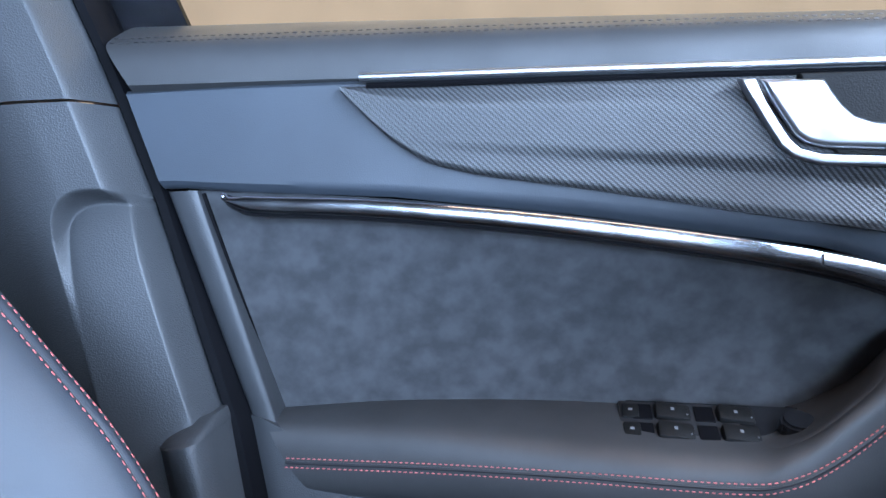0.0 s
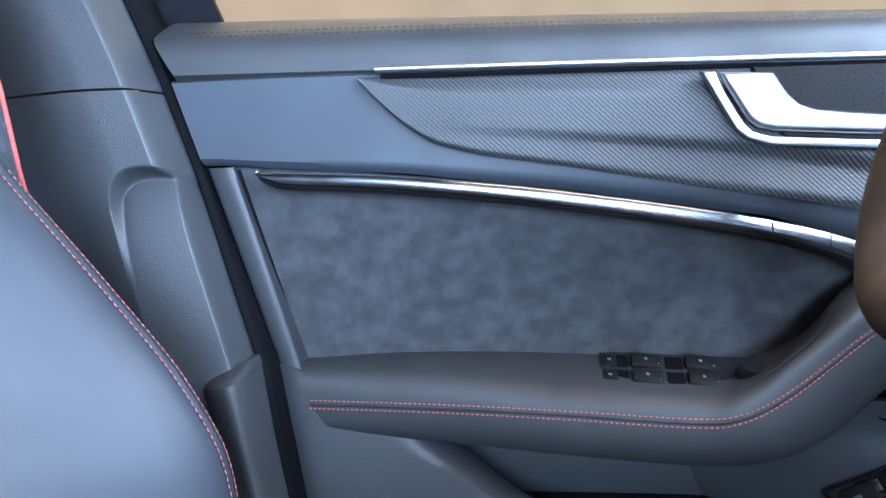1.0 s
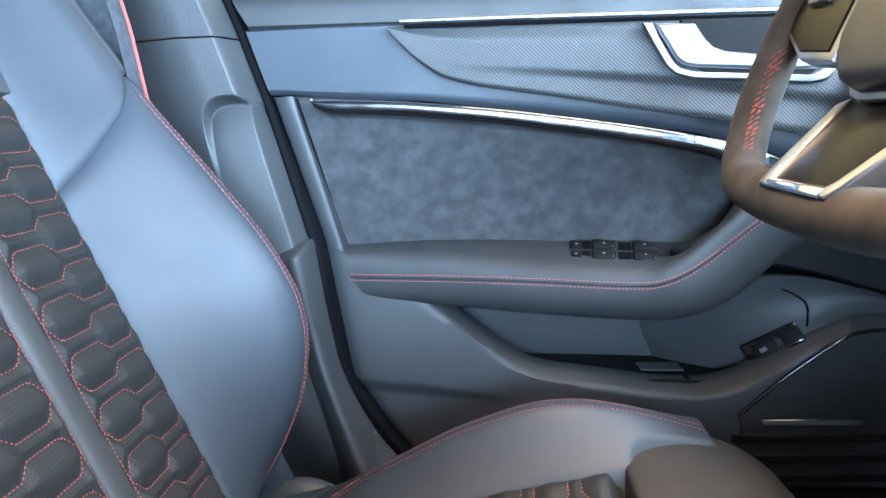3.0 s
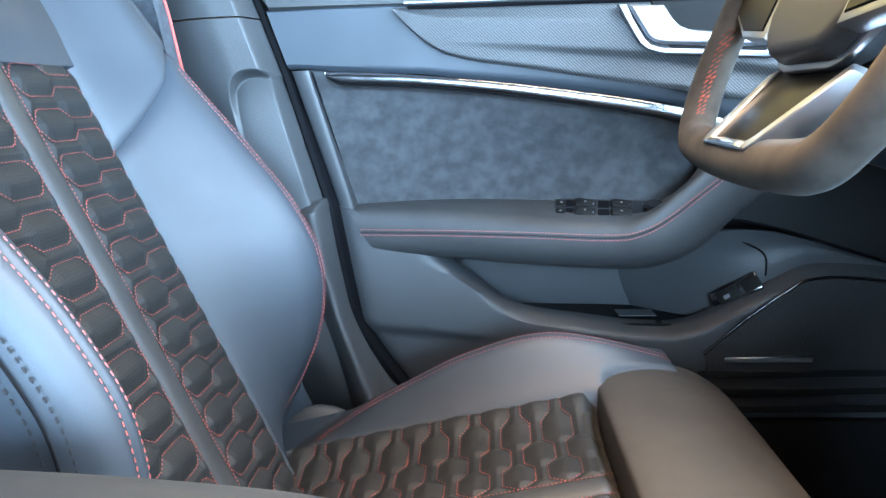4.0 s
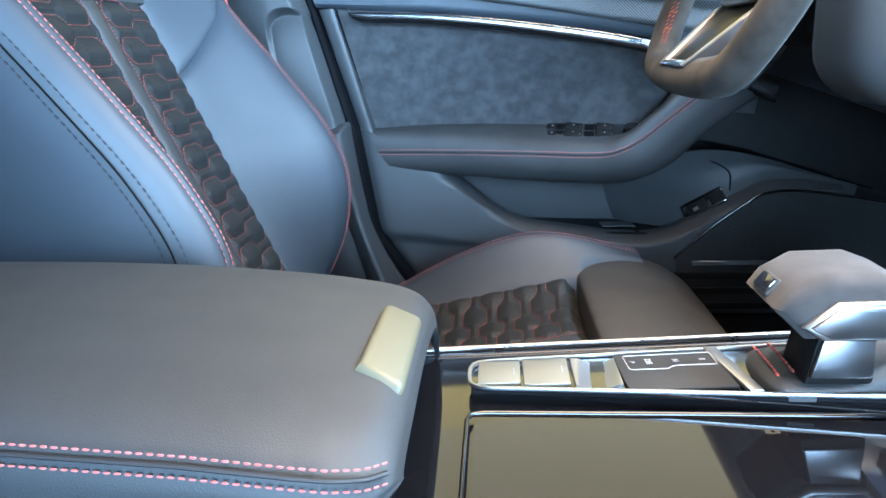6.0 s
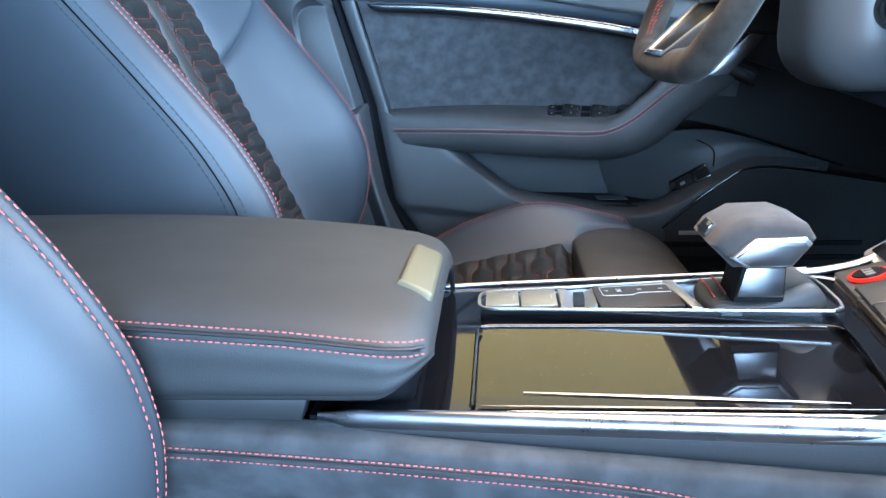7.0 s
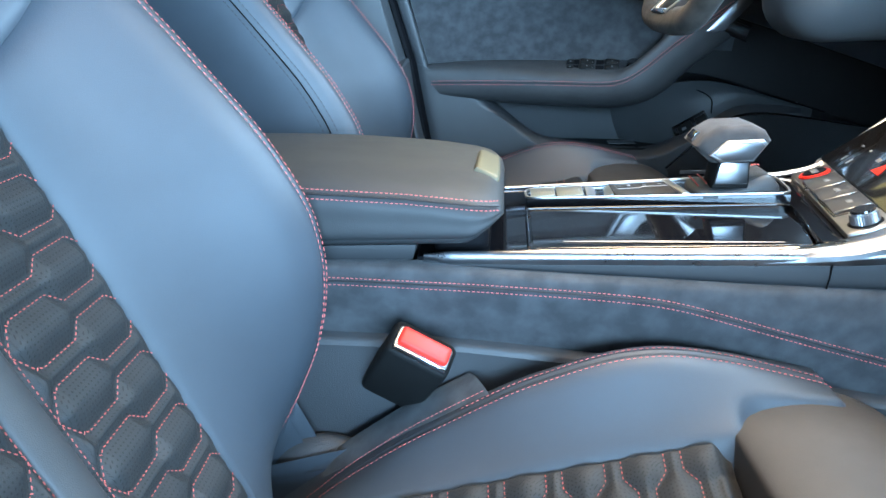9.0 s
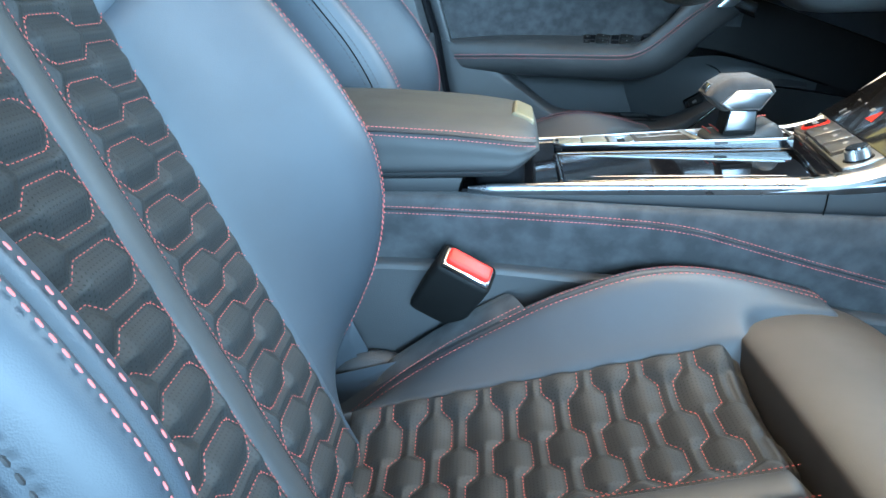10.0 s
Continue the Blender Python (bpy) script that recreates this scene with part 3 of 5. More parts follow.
Yl += 0.006 * smooth_step(0.004, -0.006, Zl - crease) * smooth_step(0.22, 0.10, Xl)
under(sheet("lower_panel", np.stack([Xl, Yl, Zl], -1), PLASTIC_FINE, None, back=(0, 0.014, 0)), door)
rows = [[(0.02, 0.835, 0.655), (0.2, 0.835, 0.65), (0.36, 0.83, 0.63), (0.42, 0.815, 0.63)],
        [(0.05, 0.850, 0.60), (0.2, 0.850, 0.60), (0.36, 0.850, 0.59), (0.42, 0.83, 0.58)],
        [(0.10, 0.858, 0.52), (0.2, 0.858, 0.52), (0.37, 0.855, 0.52), (0.43, 0.84, 0.52)]]
under(sheet("pocket_wall", net(rows, 24, 12), PLASTIC_FINE, None, back=(0, 0.01, 0)), door)
under(part("pocket_floor", rbox((0.36, 0.10, 0.006), 0.002, 1, pose(0.31, 0.815, 0.523, 0, 2, 0)), PLASTIC_DARK, None), door)
under(part("pocket_slip", rbox((0.050, 0.028, 0.002), 0.0006, 1, pose(0.372, 0.80, 0.5285, 0, 2, 3)), TRIM_GREY, None, "pale slip lying in the pocket"), door)
# black plastic panel, its tone kept extra dark for the footwell's shade
rows = [[(0.43, 0.765, 0.83), (0.60, 0.745, 0.82), (0.85, 0.725, 0.80), (1.14, 0.71, 0.78)],
        [(0.44, 0.765, 0.74), (0.60, 0.748, 0.71), (0.85, 0.73, 0.66), (1.14, 0.715, 0.60)],
        [(0.455, 0.752, 0.667), (0.534, 0.750, 0.650), (0.717, 0.742, 0.588), (1.14, 0.720, 0.44)]]
under(sheet("front_panel", net(rows, 30, 16), PLASTIC_DARK, None, "front door panel in black plastic, footwell shade put into its tone", back=(0, 0.012, 0)), door)
under(tube("panel_joint", spline([(0.450, 0.751, 0.666), (0.534, 0.748, 0.649), (0.624, 0.744, 0.617), (0.717, 0.741, 0.587)], 30), 0.0014, 0.0016, RUBBER, None, n=6), door)
rows = [[(0.33, 0.85, 0.618), (0.40, 0.815, 0.628), (0.50, 0.762, 0.645), (0.58, 0.752, 0.630), (0.70, 0.750, 0.590)],
        [(0.345, 0.857, 0.585), (0.41, 0.818, 0.592), (0.51, 0.772, 0.617), (0.585, 0.760, 0.622), (0.70, 0.752, 0.583)],
        [(0.355, 0.858, 0.555), (0.425, 0.818, 0.560), (0.515, 0.770, 0.590), (0.59, 0.762, 0.612), (0.70, 0.755, 0.577)],
        [(0.37, 0.858, 0.525), (0.435, 0.812, 0.520), (0.52, 0.771, 0.560), (0.595, 0.765, 0.600), (0.70, 0.757, 0.572)]]
under(sheet("front_fairing", net(rows, 40, 24), PLASTIC, None, back=(0, 0.012, 0)), door)
under(tube("fairing_joint", spline([(0.42, 0.802, 0.640), (0.465, 0.783, 0.640), (0.50, 0.772, 0.628), (0.525, 0.766, 0.612), (0.528, 0.766, 0.585)], 30), 0.0014, 0.0014, RUBBER, None, n=6), door)
boot = under(part("tailgate_switch", rbox((0.066, 0.006, 0.026), 0.003, 2, pose(0.4935, 0.7735, 0.5635, -18, -32, -19)), GLOSS, None, "black tailgate switch plate"), door)
under(part("switch_key", rbox((0.028, 0.005, 0.018), 0.002, 2, pose(0.4845, 0.7715, 0.5585, -18, -32, -19)), PLASTIC_DARK, None), boot)
under(part("switch_key", rbox((0.022, 0.004, 0.016), 0.002, 2, pose(0.5095, 0.7635, 0.5745, -18, -32, -19)), PLASTIC_DARK, None), boot)
under(part("symbol", rbox((0.008, 0.0006, 0.005), 0.0002, 1, pose(0.4815, 0.7687, 0.5575, -18, -32, -19)), DIM_MARK, None), boot)
bm = bmesh.new()
bmesh.ops.create_cone(bm, cap_ends=True, segments=18, radius1=0.009, radius2=0.008, depth=0.006, matrix=pose(0.352, 0.785, 0.611))
under(part("bag_hook", bm, RUBBER, None), door)
# loudspeaker grille
GRILLE = mat("grille_cloth", (0.010, 0.010, 0.011), 0.7, grain=1.0, grain_scale=500)
rows = [[(0.449, 0.7445, 0.486), (0.50, 0.743, 0.532), (0.545, 0.7415, 0.566), (0.575, 0.741, 0.582), (0.64, 0.7395, 0.582), (0.80, 0.737, 0.555)],
        [(0.452, 0.7425, 0.47), (0.50, 0.741, 0.48), (0.55, 0.740, 0.48), (0.59, 0.739, 0.48), (0.67, 0.7375, 0.48), (0.80, 0.735, 0.48)],
        [(0.44, 0.744, 0.41), (0.50, 0.743, 0.41), (0.55, 0.742, 0.41), (0.59, 0.741, 0.41), (0.67, 0.7395, 0.41), (0.80, 0.737, 0.41)]]
grille = under(sheet("loudspeaker_grille", net(rows, 40, 20), GRILLE, None, "black perforated loudspeaker grille", back=(0, 0.006, 0)), door)
under(tube("grille_rim", spline([p for p in rows[0]], 50) + np.array((-0.002, -0.001, 0.003)), 0.002, 0.002, GLOSS, None, n=8), grille)
under(part("grille_badge", rbox((0.108, 0.002, 0.007), 0.0008, 1, pose(0.527, 0.7400, 0.4815, 0, 0, -1)), SATIN, None, "thin metal badge strip"), grille)
for k in range(3):
    under(part("lower_rib", rbox((0.32, 0.004, 0.010), 0.0015, 1, pose(0.60, 0.7395, 0.462 - 0.024 * k, 0, 0, -1)), PLASTIC_DARK, None), door)

# sheet behind the door, dark to close gaps onto the bright outside
rows = [[(-0.13, 0.84, 0.955), (0.4, 0.84, 0.945), (1.15, 0.80, 0.92)], [(-0.05, 0.885, 0.70), (0.4, 0.885, 0.70), (1.15, 0.85, 0.70)], [(0.06, 0.885, 0.30), (0.4, 0.885, 0.26), (1.15, 0.85, 0.26)]]
under(sheet("outer_skin", net(rows, 16, 16), PLASTIC_DARK, None, "dark outer door skin", back=(0, 0.006, 0)), door)
rows = [[(0.70, 0.79, 0.93), (0.9, 0.765, 0.93), (1.15, 0.745, 0.93)], [(0.70, 0.795, 0.60), (0.9, 0.77, 0.60), (1.15, 0.75, 0.60)], [(0.70, 0.795, 0.27), (0.9, 0.77, 0.27), (1.15, 0.75, 0.27)]]
kick = sheet("trim_kick_panel", net(rows, 12, 12), CARPET, None, back=(0, 0.02, 0))
tagged(kick, "black footwell side trim", "trim", kind="structure")
sill2 = part("trim_sill", rbox((2.1, 0.12, 0.16), 0.02, 2, pose(0.1, 0.80, 0.32)), PLASTIC_DARK, None)
tagged(sill2, "black plastic door sill", "sill", kind="structure")

# window glass and the mirror outside it
G = net([[(-0.10, 0.80, 0.945), (0.40, 0.775, 0.935), (0.85, 0.75, 0.92)], [(-0.20, 0.74, 1.15), (0.35, 0.72, 1.15), (0.75, 0.70, 1.10)], [(-0.25, 0.64, 1.32), (0.30, 0.62, 1.32), (0.55, 0.60, 1.28)]], 16, 10)
win = sheet("window_1", G, GLASS, None, back=(0, 0.004, 0.001))
win.visible_shadow = False
tagged(win, "clear raised side window of the driver's door", "window", kind="structure")
mirror = thing("wing_mirror", "dark grey wing mirror outside the driver's window", "wing mirror", (0.62, 0.90, 0.95))
part("mirror_housing", rbox((0.10, 0.20, 0.13), 0.035, 4, pose(0.06, 0.06, 0.07, 0, 0, -15)), BODY_PAINT, mirror)
part("mirror_foot", rbox((0.11, 0.16, 0.03), 0.012, 3, pose(-0.03, -0.06, -0.012, 0, -20, 0)), PLASTIC_DARK, mirror)

# rubber seal down the door's rear edge
zz = np.linspace(1.10, 0.40, 60)
seal = tube("trim_door_seal", np.stack([rear_edge(zz) - 0.005, 0.772 + 0 * zz, zz], -1), 0.010, 0.024, RUBBER, None, n=10, up=(0, 1, 0))
tagged(seal, "black rubber seal along the door gap", "door seal", kind="structure")

# black strip added behind the seal to block a light leak
rows = [np.stack([rear_edge(zz) + dx, 0 * zz + yy, zz], -1) for dx, yy in ((-0.05, 0.80), (0.0, 0.802), (0.05, 0.80))]
jamb = sheet("trim_seal_backing", net(rows, 60, 5), RUBBER, None, back=(0, 0.01, 0))
tagged(jamb, "black strip added behind the seal to stop light", "door jamb", kind="structure")

# ---- centre pillar ----
pillar = thing("pillar_trim", "dark grained plastic centre pillar trim with a scooped belt guide", "pillar trim", (-0.2, 0.78, 0.4), kind="structure")


def pillar_skin(zz):
    from_edge, Z = np.meshgrid(np.concatenate([np.linspace(0.42, 0.092, 30), np.linspace(0.090, 0.0, 140)]), zz)
    edge = rear_edge(Z) - 0.011
    X = edge - from_edge
    Y = 0.752 - 0.040 * smooth_step(-0.004, 0.016, from_edge) + 0.032 * smooth_step(0.042, 0.15, from_edge)
    left = 0.060 + 0.10 * np.clip(0.86 - Z, 0, 0.2)
    mid, half = left / 2 - 0.006, left / 2 + 0.004
    dx = (from_edge - mid) / half
    arch = 0.862 - 0.030 * (1 - np.sqrt(np.clip(1 - np.clip(np.abs(dx), 0, 1) ** 2.4, 0, 1)))
    drop = arch - Z
    inside = smooth_step(1.05, 0.86, dx) * smooth_step(-0.002, 0.010, drop) * smooth_step(0.60, 0.72, Z)
    floor_y = 0.715 + 0.024 * np.exp(-np.clip(drop, 0, 1) / 0.026) + 0.040 * smooth_step(0.010, -0.004, from_edge)
    return np.stack([X, Y * (1 - inside) + floor_y * inside, Z], -1)


under(sheet("lower_cover", pillar_skin(np.concatenate([np.linspace(0.38, 0.80, 60), np.linspace(0.802, 0.8715, 110), np.linspace(0.874, 0.9215, 20)])), PLASTIC, None, back=(0, 0.02, 0)), pillar)
under(sheet("upper_cover", pillar_skin(np.linspace(0.9235, 1.34, 30)), PLASTIC, None, back=(0, 0.02, 0)), pillar)
rows = [[(-0.062, 0.735, 0.690), (-0.046, 0.722, 0.698), (-0.028, 0.722, 0.703), (-0.025, 0.756, 0.703)],
        [(-0.066, 0.722, 0.682), (-0.048, 0.700, 0.690), (-0.027, 0.698, 0.696), (-0.023, 0.756, 0.696)],
        [(-0.064, 0.720, 0.672), (-0.046, 0.697, 0.678), (-0.026, 0.694, 0.682), (-0.022, 0.756, 0.682)],
        [(-0.06, 0.726, 0.60), (-0.035, 0.706, 0.60), (-0.015, 0.700, 0.60), (-0.011, 0.756, 0.60)],
        [(-0.03, 0.72, 0.53), (-0.012, 0.700, 0.53), (0.003, 0.697, 0.53), (0.006, 0.756, 0.53)],
        [(0.0, 0.72, 0.40), (0.03, 0.69, 0.40), (0.052, 0.695, 0.40), (0.072, 0.756, 0.40)]]
under(sheet("sill_cover", net(rows, 24, 40), PLASTIC, None, "dark lower pillar cover", back=(-0.004, 0.006, 0)), pillar)


# ---- seats ----
def back_x(z):
    """Face of the backrest's middle panel."""
    return -0.127 - 0.43 * (z - 0.70)


def back_edge(z):
    """Front edge of the backrest's side bolsters."""
    k = np.array([0.40, 0.470, 0.520, 0.566, 0.60, 0.635, 0.675, 0.70, 0.732, 0.799, 0.860, 0.95, 1.05, 1.15])
    e = np.array([-0.118, -0.067, -0.035, -0.013, -0.004, 0.0000, -0.006, -0.018, -0.036, -0.087, -0.136, -0.186, -0.236, -0.284])
    g = np.linspace(0.40, 1.15, 151)
    f = np.interp(g, k, e)
    w = np.exp(-np.linspace(-2, 2, 13) ** 2)
    f = np.convolve(np.pad(f, 6, mode="edge"), w / w.sum(), "valid")
    return np.interp(z, g, f)


HALF = 0.126          # half width of the quilted back panel


def wing_seam(s):
    """Height of the seam between bolster and shoulder, s from the seat's middle."""
    return np.interp(np.abs(s), [0.0, 0.105, 0.150, 0.185, 0.212, 0.30], [0.770, 0.774, 0.812, 0.846, 0.878, 0.888])


def quilt_wave(w, pitch, swing, length, start=0.029):
    """Sideways swing of a quilting line: stepped, and drawn to a point where it meets the middle strip."""
    q = ((w - start) / length + 0.5) % 1.0
    step = swing * np.clip((4 * np.abs(q - 0.5) - 1) * 4.0, -1, 1)
    return np.where(w < 0.0105, pitch / 2 - (pitch / 2 + swing) * np.clip(w, 0, 1) / 0.0105, step)


def hex_field(u, w, pitch, swing, length, start=0.029):
    """Distance to the nearest quilting line: stepped lines run along w, alternately in and out, so that hexagons lie between them."""
    wave = quilt_wave(w, pitch, swing, length, start)
    k = np.round(u / pitch)
    best = np.full(np.shape(u), 1.0)
    for kk in (k - 1, k, k + 1):
        best = np.minimum(best, np.abs(u - kk * pitch - np.where(np.mod(kk, 2) == 0, wave, -wave)))
    return best


def hex_lines(u0, u1, w0, w1, pitch, swing, length, start=0.029):
    out = []
    w = np.linspace(w0, w1, 160)
    for k in range(int(u0 / pitch) - 1, int(u1 / pitch) + 2):
        u = k * pitch + (1 if k % 2 == 0 else -1) * quilt_wave(w, pitch, swing, length, start)
        if u.min() > u0 and u.max() < u1:
            out.append(np.stack([u, w], 1))
    return out


def perforated():
    m = mat("perforated_leather", (0.021, 0.0215, 0.022), 0.62, spec=0.28, grain=0.2, grain_scale=1400, blotch=0.2, blotch_scale=30)
    nt = m.node_tree
    b = nt.nodes["Principled BSDF"]
    uv = nt.nodes.new("ShaderNodeTexCoord")
    vor = nt.nodes.new("ShaderNodeTexVoronoi")
    vor.inputs["Scale"].default_value, vor.inputs["Randomness"].default_value = 330, 0.0
    nt.links.new(uv.outputs["UV"], vor.inputs["Vector"])
    lt = nt.nodes.new("ShaderNodeMath")
    lt.operation = "LESS_THAN"
    lt.inputs[1].default_value = 0.19
    nt.links.new(vor.outputs["Distance"], lt.inputs[0])
    old = b.inputs["Base Color"].links[0].from_socket
    mx = nt.nodes.new("ShaderNodeMix")
    mx.data_type = "RGBA"
    nt.links.new(lt.outputs[0], mx.inputs[0])
    nt.links.new(old, mx.inputs[6])
    mx.inputs[7].default_value = (0.006, 0.006, 0.006, 1)
    nt.links.new(mx.outputs[2], b.inputs["Base Color"])
    return m


PERF = perforated()
SHELL = mat("shell_cloth", (0.05, 0.055, 0.065), 0.9, grain=0.6, grain_scale=500, blotch=0.4, blotch_scale=120)
BACK_Q = dict(pitch=0.0199, swing=0.0043, length=0.084)
CUSH_Q = dict(pitch=0.0199, swing=0.0043, length=0.074, start=0.0195)


def car_seat(flap_side, sink=0.0):
    seat = thing("car_seat", "black leather sports seat with honeycomb quilting and red stitching", "car seat", (0, 0, 0.28), group="front seats")
    base_z = -0.28

    def put(ob, owner=None):
        ob.parent = owner or seat
        ob.location = (0, 0, 0) if owner else (0, 0, base_z)
        return ob

    # quilted middle of the backrest
    z = np.linspace(0.40, 0.868, 300)
    s = np.linspace(-HALF, HALF, 170)
    S, Z = np.meshgrid(s, z)
    slope = math.sqrt(1 + 0.43 ** 2)
    uu = (Z - 0.40) * slope
    d = hex_field(uu, np.abs(S) - 0.0135, **BACK_Q)
    puff = 0.0048 * np.sin(np.clip(d / 0.0138, 0, 1) * math.pi / 2) ** 1.25 * smooth_step(0.0125, 0.0200, np.abs(S)) * (1 - 0.7 * smooth_step(0.098, 0.110, np.abs(S)))
    side = smooth_step(HALF - 0.03, HALF, np.abs(S))
    strip = -0.002 * (np.abs(S) < 0.012)
    tuck = 0.004 * smooth_step(0.85, 0.868, Z)
    Xq = back_x(Z) - 0.020 * smooth_step(HALF - 0.018, HALF - 0.002, np.abs(S)) + puff + strip - tuck
    panel = put(sheet("backrest_centre", np.stack([Xq, S, Z + 0.4 * puff], -1), PERF, None, "perforated quilted leather back panel", back=(-0.02, 0, -0.01), angle=70, uv=True))
    zz = np.linspace(0.41, 0.864, 60)
    ss = np.linspace(-0.0128, 0.0128, 15)
    SS, ZZ = np.meshgrid(ss, zz)
    put(sheet("middle_strip", np.stack([back_x(ZZ) - 0.001 + 0.0058 * np.sqrt(np.clip(1 - (SS / 0.0129) ** 2, 0, 1)) - 0.004 * smooth_step(0.85, 0.868, ZZ), SS, ZZ], -1), LEATHER_SOFT, None, "plain leather middle strip", back=(-0.004, 0, 0), angle=70))
    sv = []
    for sgn in (-1, 1):
        for line in hex_lines(0.03, 0.465 * slope, 0.001, HALF - 0.030, **BACK_Q):
            zz = 0.40 + line[:, 0] / slope
            ss = sgn * (line[:, 1] + 0.0135)
            sv.append(np.stack([back_x(zz) - 0.020 * smooth_step(HALF - 0.018, HALF - 0.002, np.abs(ss)) + 0.0016, ss, zz + 0.0005], -1))
    for sgn in (-1, 1):
        zz = np.linspace(0.42, 0.86, 120)
        sv.append(np.stack([back_x(zz) + 0.0015, 0 * zz + sgn * 0.0145, zz], -1))
    put(stitches("back_stitching", sv, RED, None, "red quilting thread", dash=0.0020, gap=0.0016, r=0.00032), panel)

    # side bolsters below the wing seam, and shoulders above it
    prof_s = np.array([0.109, 0.119, 0.132, 0.156, 0.174, 0.188, 0.199, 0.2075, 0.215, 0.222, 0.2290, 0.2345, 0.238, 0.239, 0.232])
    prof_b = np.array([-0.10, 0.055, 0.19, 0.43, 0.66, 0.86, 0.958, 0.992, 0.990, 0.975, 0.90, 0.74, 0.40, -0.45, -1.5])
    prof_t = np.linspace(0, 1, len(prof_s))
    t = np.linspace(0, 1, 64)
    ps, pb = np.interp(t, prof_t, prof_s), np.interp(t, prof_t, prof_b)
    ker = np.exp(-np.linspace(-2, 2, 7) ** 2)
    ps = np.convolve(np.pad(ps, 3, mode="reflect", reflect_type="odd"), ker / ker.sum(), "valid")
    pb = np.convolve(np.pad(pb, 3, mode="reflect", reflect_type="odd"), ker / ker.sum(), "valid")

    def skin(zlo, zhi, n, sgn, seam_side):
        v = np.linspace(0, 1, n)
        V, PS = np.meshgrid(v, ps, indexing="ij")
        PB = np.broadcast_to(pb, PS.shape)
        lo = zlo(PS) if callable(zlo) else zlo
        hi = zhi(PS) if callable(zhi) else zhi
        Z = lo + (hi - lo) * V
        base = back_x(Z)
        edge = back_edge(Z)
        high = smooth_step(0.86, 1.0, Z)
        rise = edge - base
        depth = np.where(PB > 0, PB * rise, PB * 0.13)
        dip = 0.0045 * np.exp(-np.abs(Z - (hi if seam_side == "top" else lo)) / 0.004) * (PB > 0)
        groove = 0.0026 * np.exp(-((PS - 0.2118) / 0.0017) ** 2) * (PB > 0.5)
        X = base + depth - dip - groove
        X = np.where(PB > 0.0, X, np.minimum(X, base + depth))
        return np.stack([X, sgn * PS * (1 - 0.10 * high), Z], -1)

    for sgn in (-1, 1):
        G = skin(0.40, lambda q: wing_seam(q) - 0.001, 90, sgn, "top")
        pad = put(sheet("back_bolster", G, LEATHER_SKY_BLUE, None, "smooth black leather side bolster", back=(-0.012, -0.004 * sgn, 0), angle=60))
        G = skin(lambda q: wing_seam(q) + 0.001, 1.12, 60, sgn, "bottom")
        put(sheet("shoulder", G, LEATHER_SKY_BLUE, None, "smooth black leather shoulder", back=(-0.012, -0.004 * sgn, 0), angle=60))
        zz = np.linspace(0.43, 0.86, 140)
        rr = back_edge(zz) - back_x(zz)
        lines = []
        for ss in (0.2065, 0.2170):
            bb = np.interp(ss, ps[:40], pb[:40])
            lines.append(np.stack([back_x(zz) + bb * rr + 0.0010, sgn * ss + 0 * zz, zz + 0.0006], -1))
        put(stitches("edge_stitching", lines, PALE_RED, None, "twin rows of red thread", dash=0.0030, gap=0.0019, r=0.00045), pad)
        # dark seam on the outer side of the bolster
        zz = np.linspace(0.42, 1.05, 90)
        lines = [np.stack([back_edge(zz) - 0.024, sgn * (0.2362 + 0 * zz), zz], -1), np.stack([back_edge(zz) - 0.030, sgn * (0.2372 + 0 * zz), zz], -1)]
        put(tube("side_groove", (lines[0] + lines[1]) / 2 + np.array((0, sgn * 0.0002, 0)), 0.0008, 0.0008, RUBBER, None, "sunk seam", n=6, up=(0, 1, 0)), pad)
        put(stitches("side_seam", [lines[0] + np.array((0.005, -sgn * 0.0008, 0)), lines[1] + np.array((-0.004, 0, 0))], BLACK_THREAD, None, "black seam thread", dash=0.0036, gap=0.0020, r=0.0007), pad)
        # cloth side of the rear shell with red piping along its front edge, on the door's side
        if sgn == flap_side:
            continue
        zz = np.linspace(0.70, 1.12, 40)
        front = np.interp(zz, [0.70, 0.80, 0.855, 0.92, 0.96, 1.12], [-0.110, -0.136, -0.150, -0.159, -0.167, -0.205])
        rows = [np.stack([front + dx, sgn * (yy - 0.016 * smooth_step(0.9, 1.12, zz)), zz], -1) for dx, yy in ((-0.004, 0.236), (0.0, 0.251), (-0.012, 0.255), (-0.06, 0.253), (-0.13, 0.236))]
        side_shell = put(sheet("shell_side", net(rows, 40, 16), SHELL, None, "grey cloth side of the rear shell", back=(0, -0.004 * sgn, 0)))
        put(tube("piping", rows[1] + np.array((0.0012, 0.0, 0.0)), 0.0018, 0.0018, RED, None, "red piping", n=8, up=(1, 0, 0)), side_shell)
    # plain head section above the quilting, and the rear shell
    zt = np.linspace(0.862, 1.14, 24)
    st = np.linspace(-0.122, 0.122, 20)
    S, Z = np.meshgrid(st, zt)
    Xh = back_x(Z) + 0.002 + 0.012 * np.cos(S / 0.125 * 1.5) * smooth_step(0.862, 0.90, Z)
    put(sheet("head_section", np.stack([Xh, S * 1.02, Z], -1), LEATHER_SKY_BLUE, None, back=(-0.05, 0, -0.03), angle=60))
    rows = []
    for zz, hw in ((0.36, 0.20), (0.55, 0.222), (0.80, 0.224), (1.0, 0.20), (1.13, 0.18)):
        xb = back_x(zz)
        rows.append([(xb - 0.17, -hw, zz), (xb - 0.22, -hw * 0.8, zz), (xb - 0.235, 0, zz), (xb - 0.22, hw * 0.8, zz), (xb - 0.17, hw, zz)])
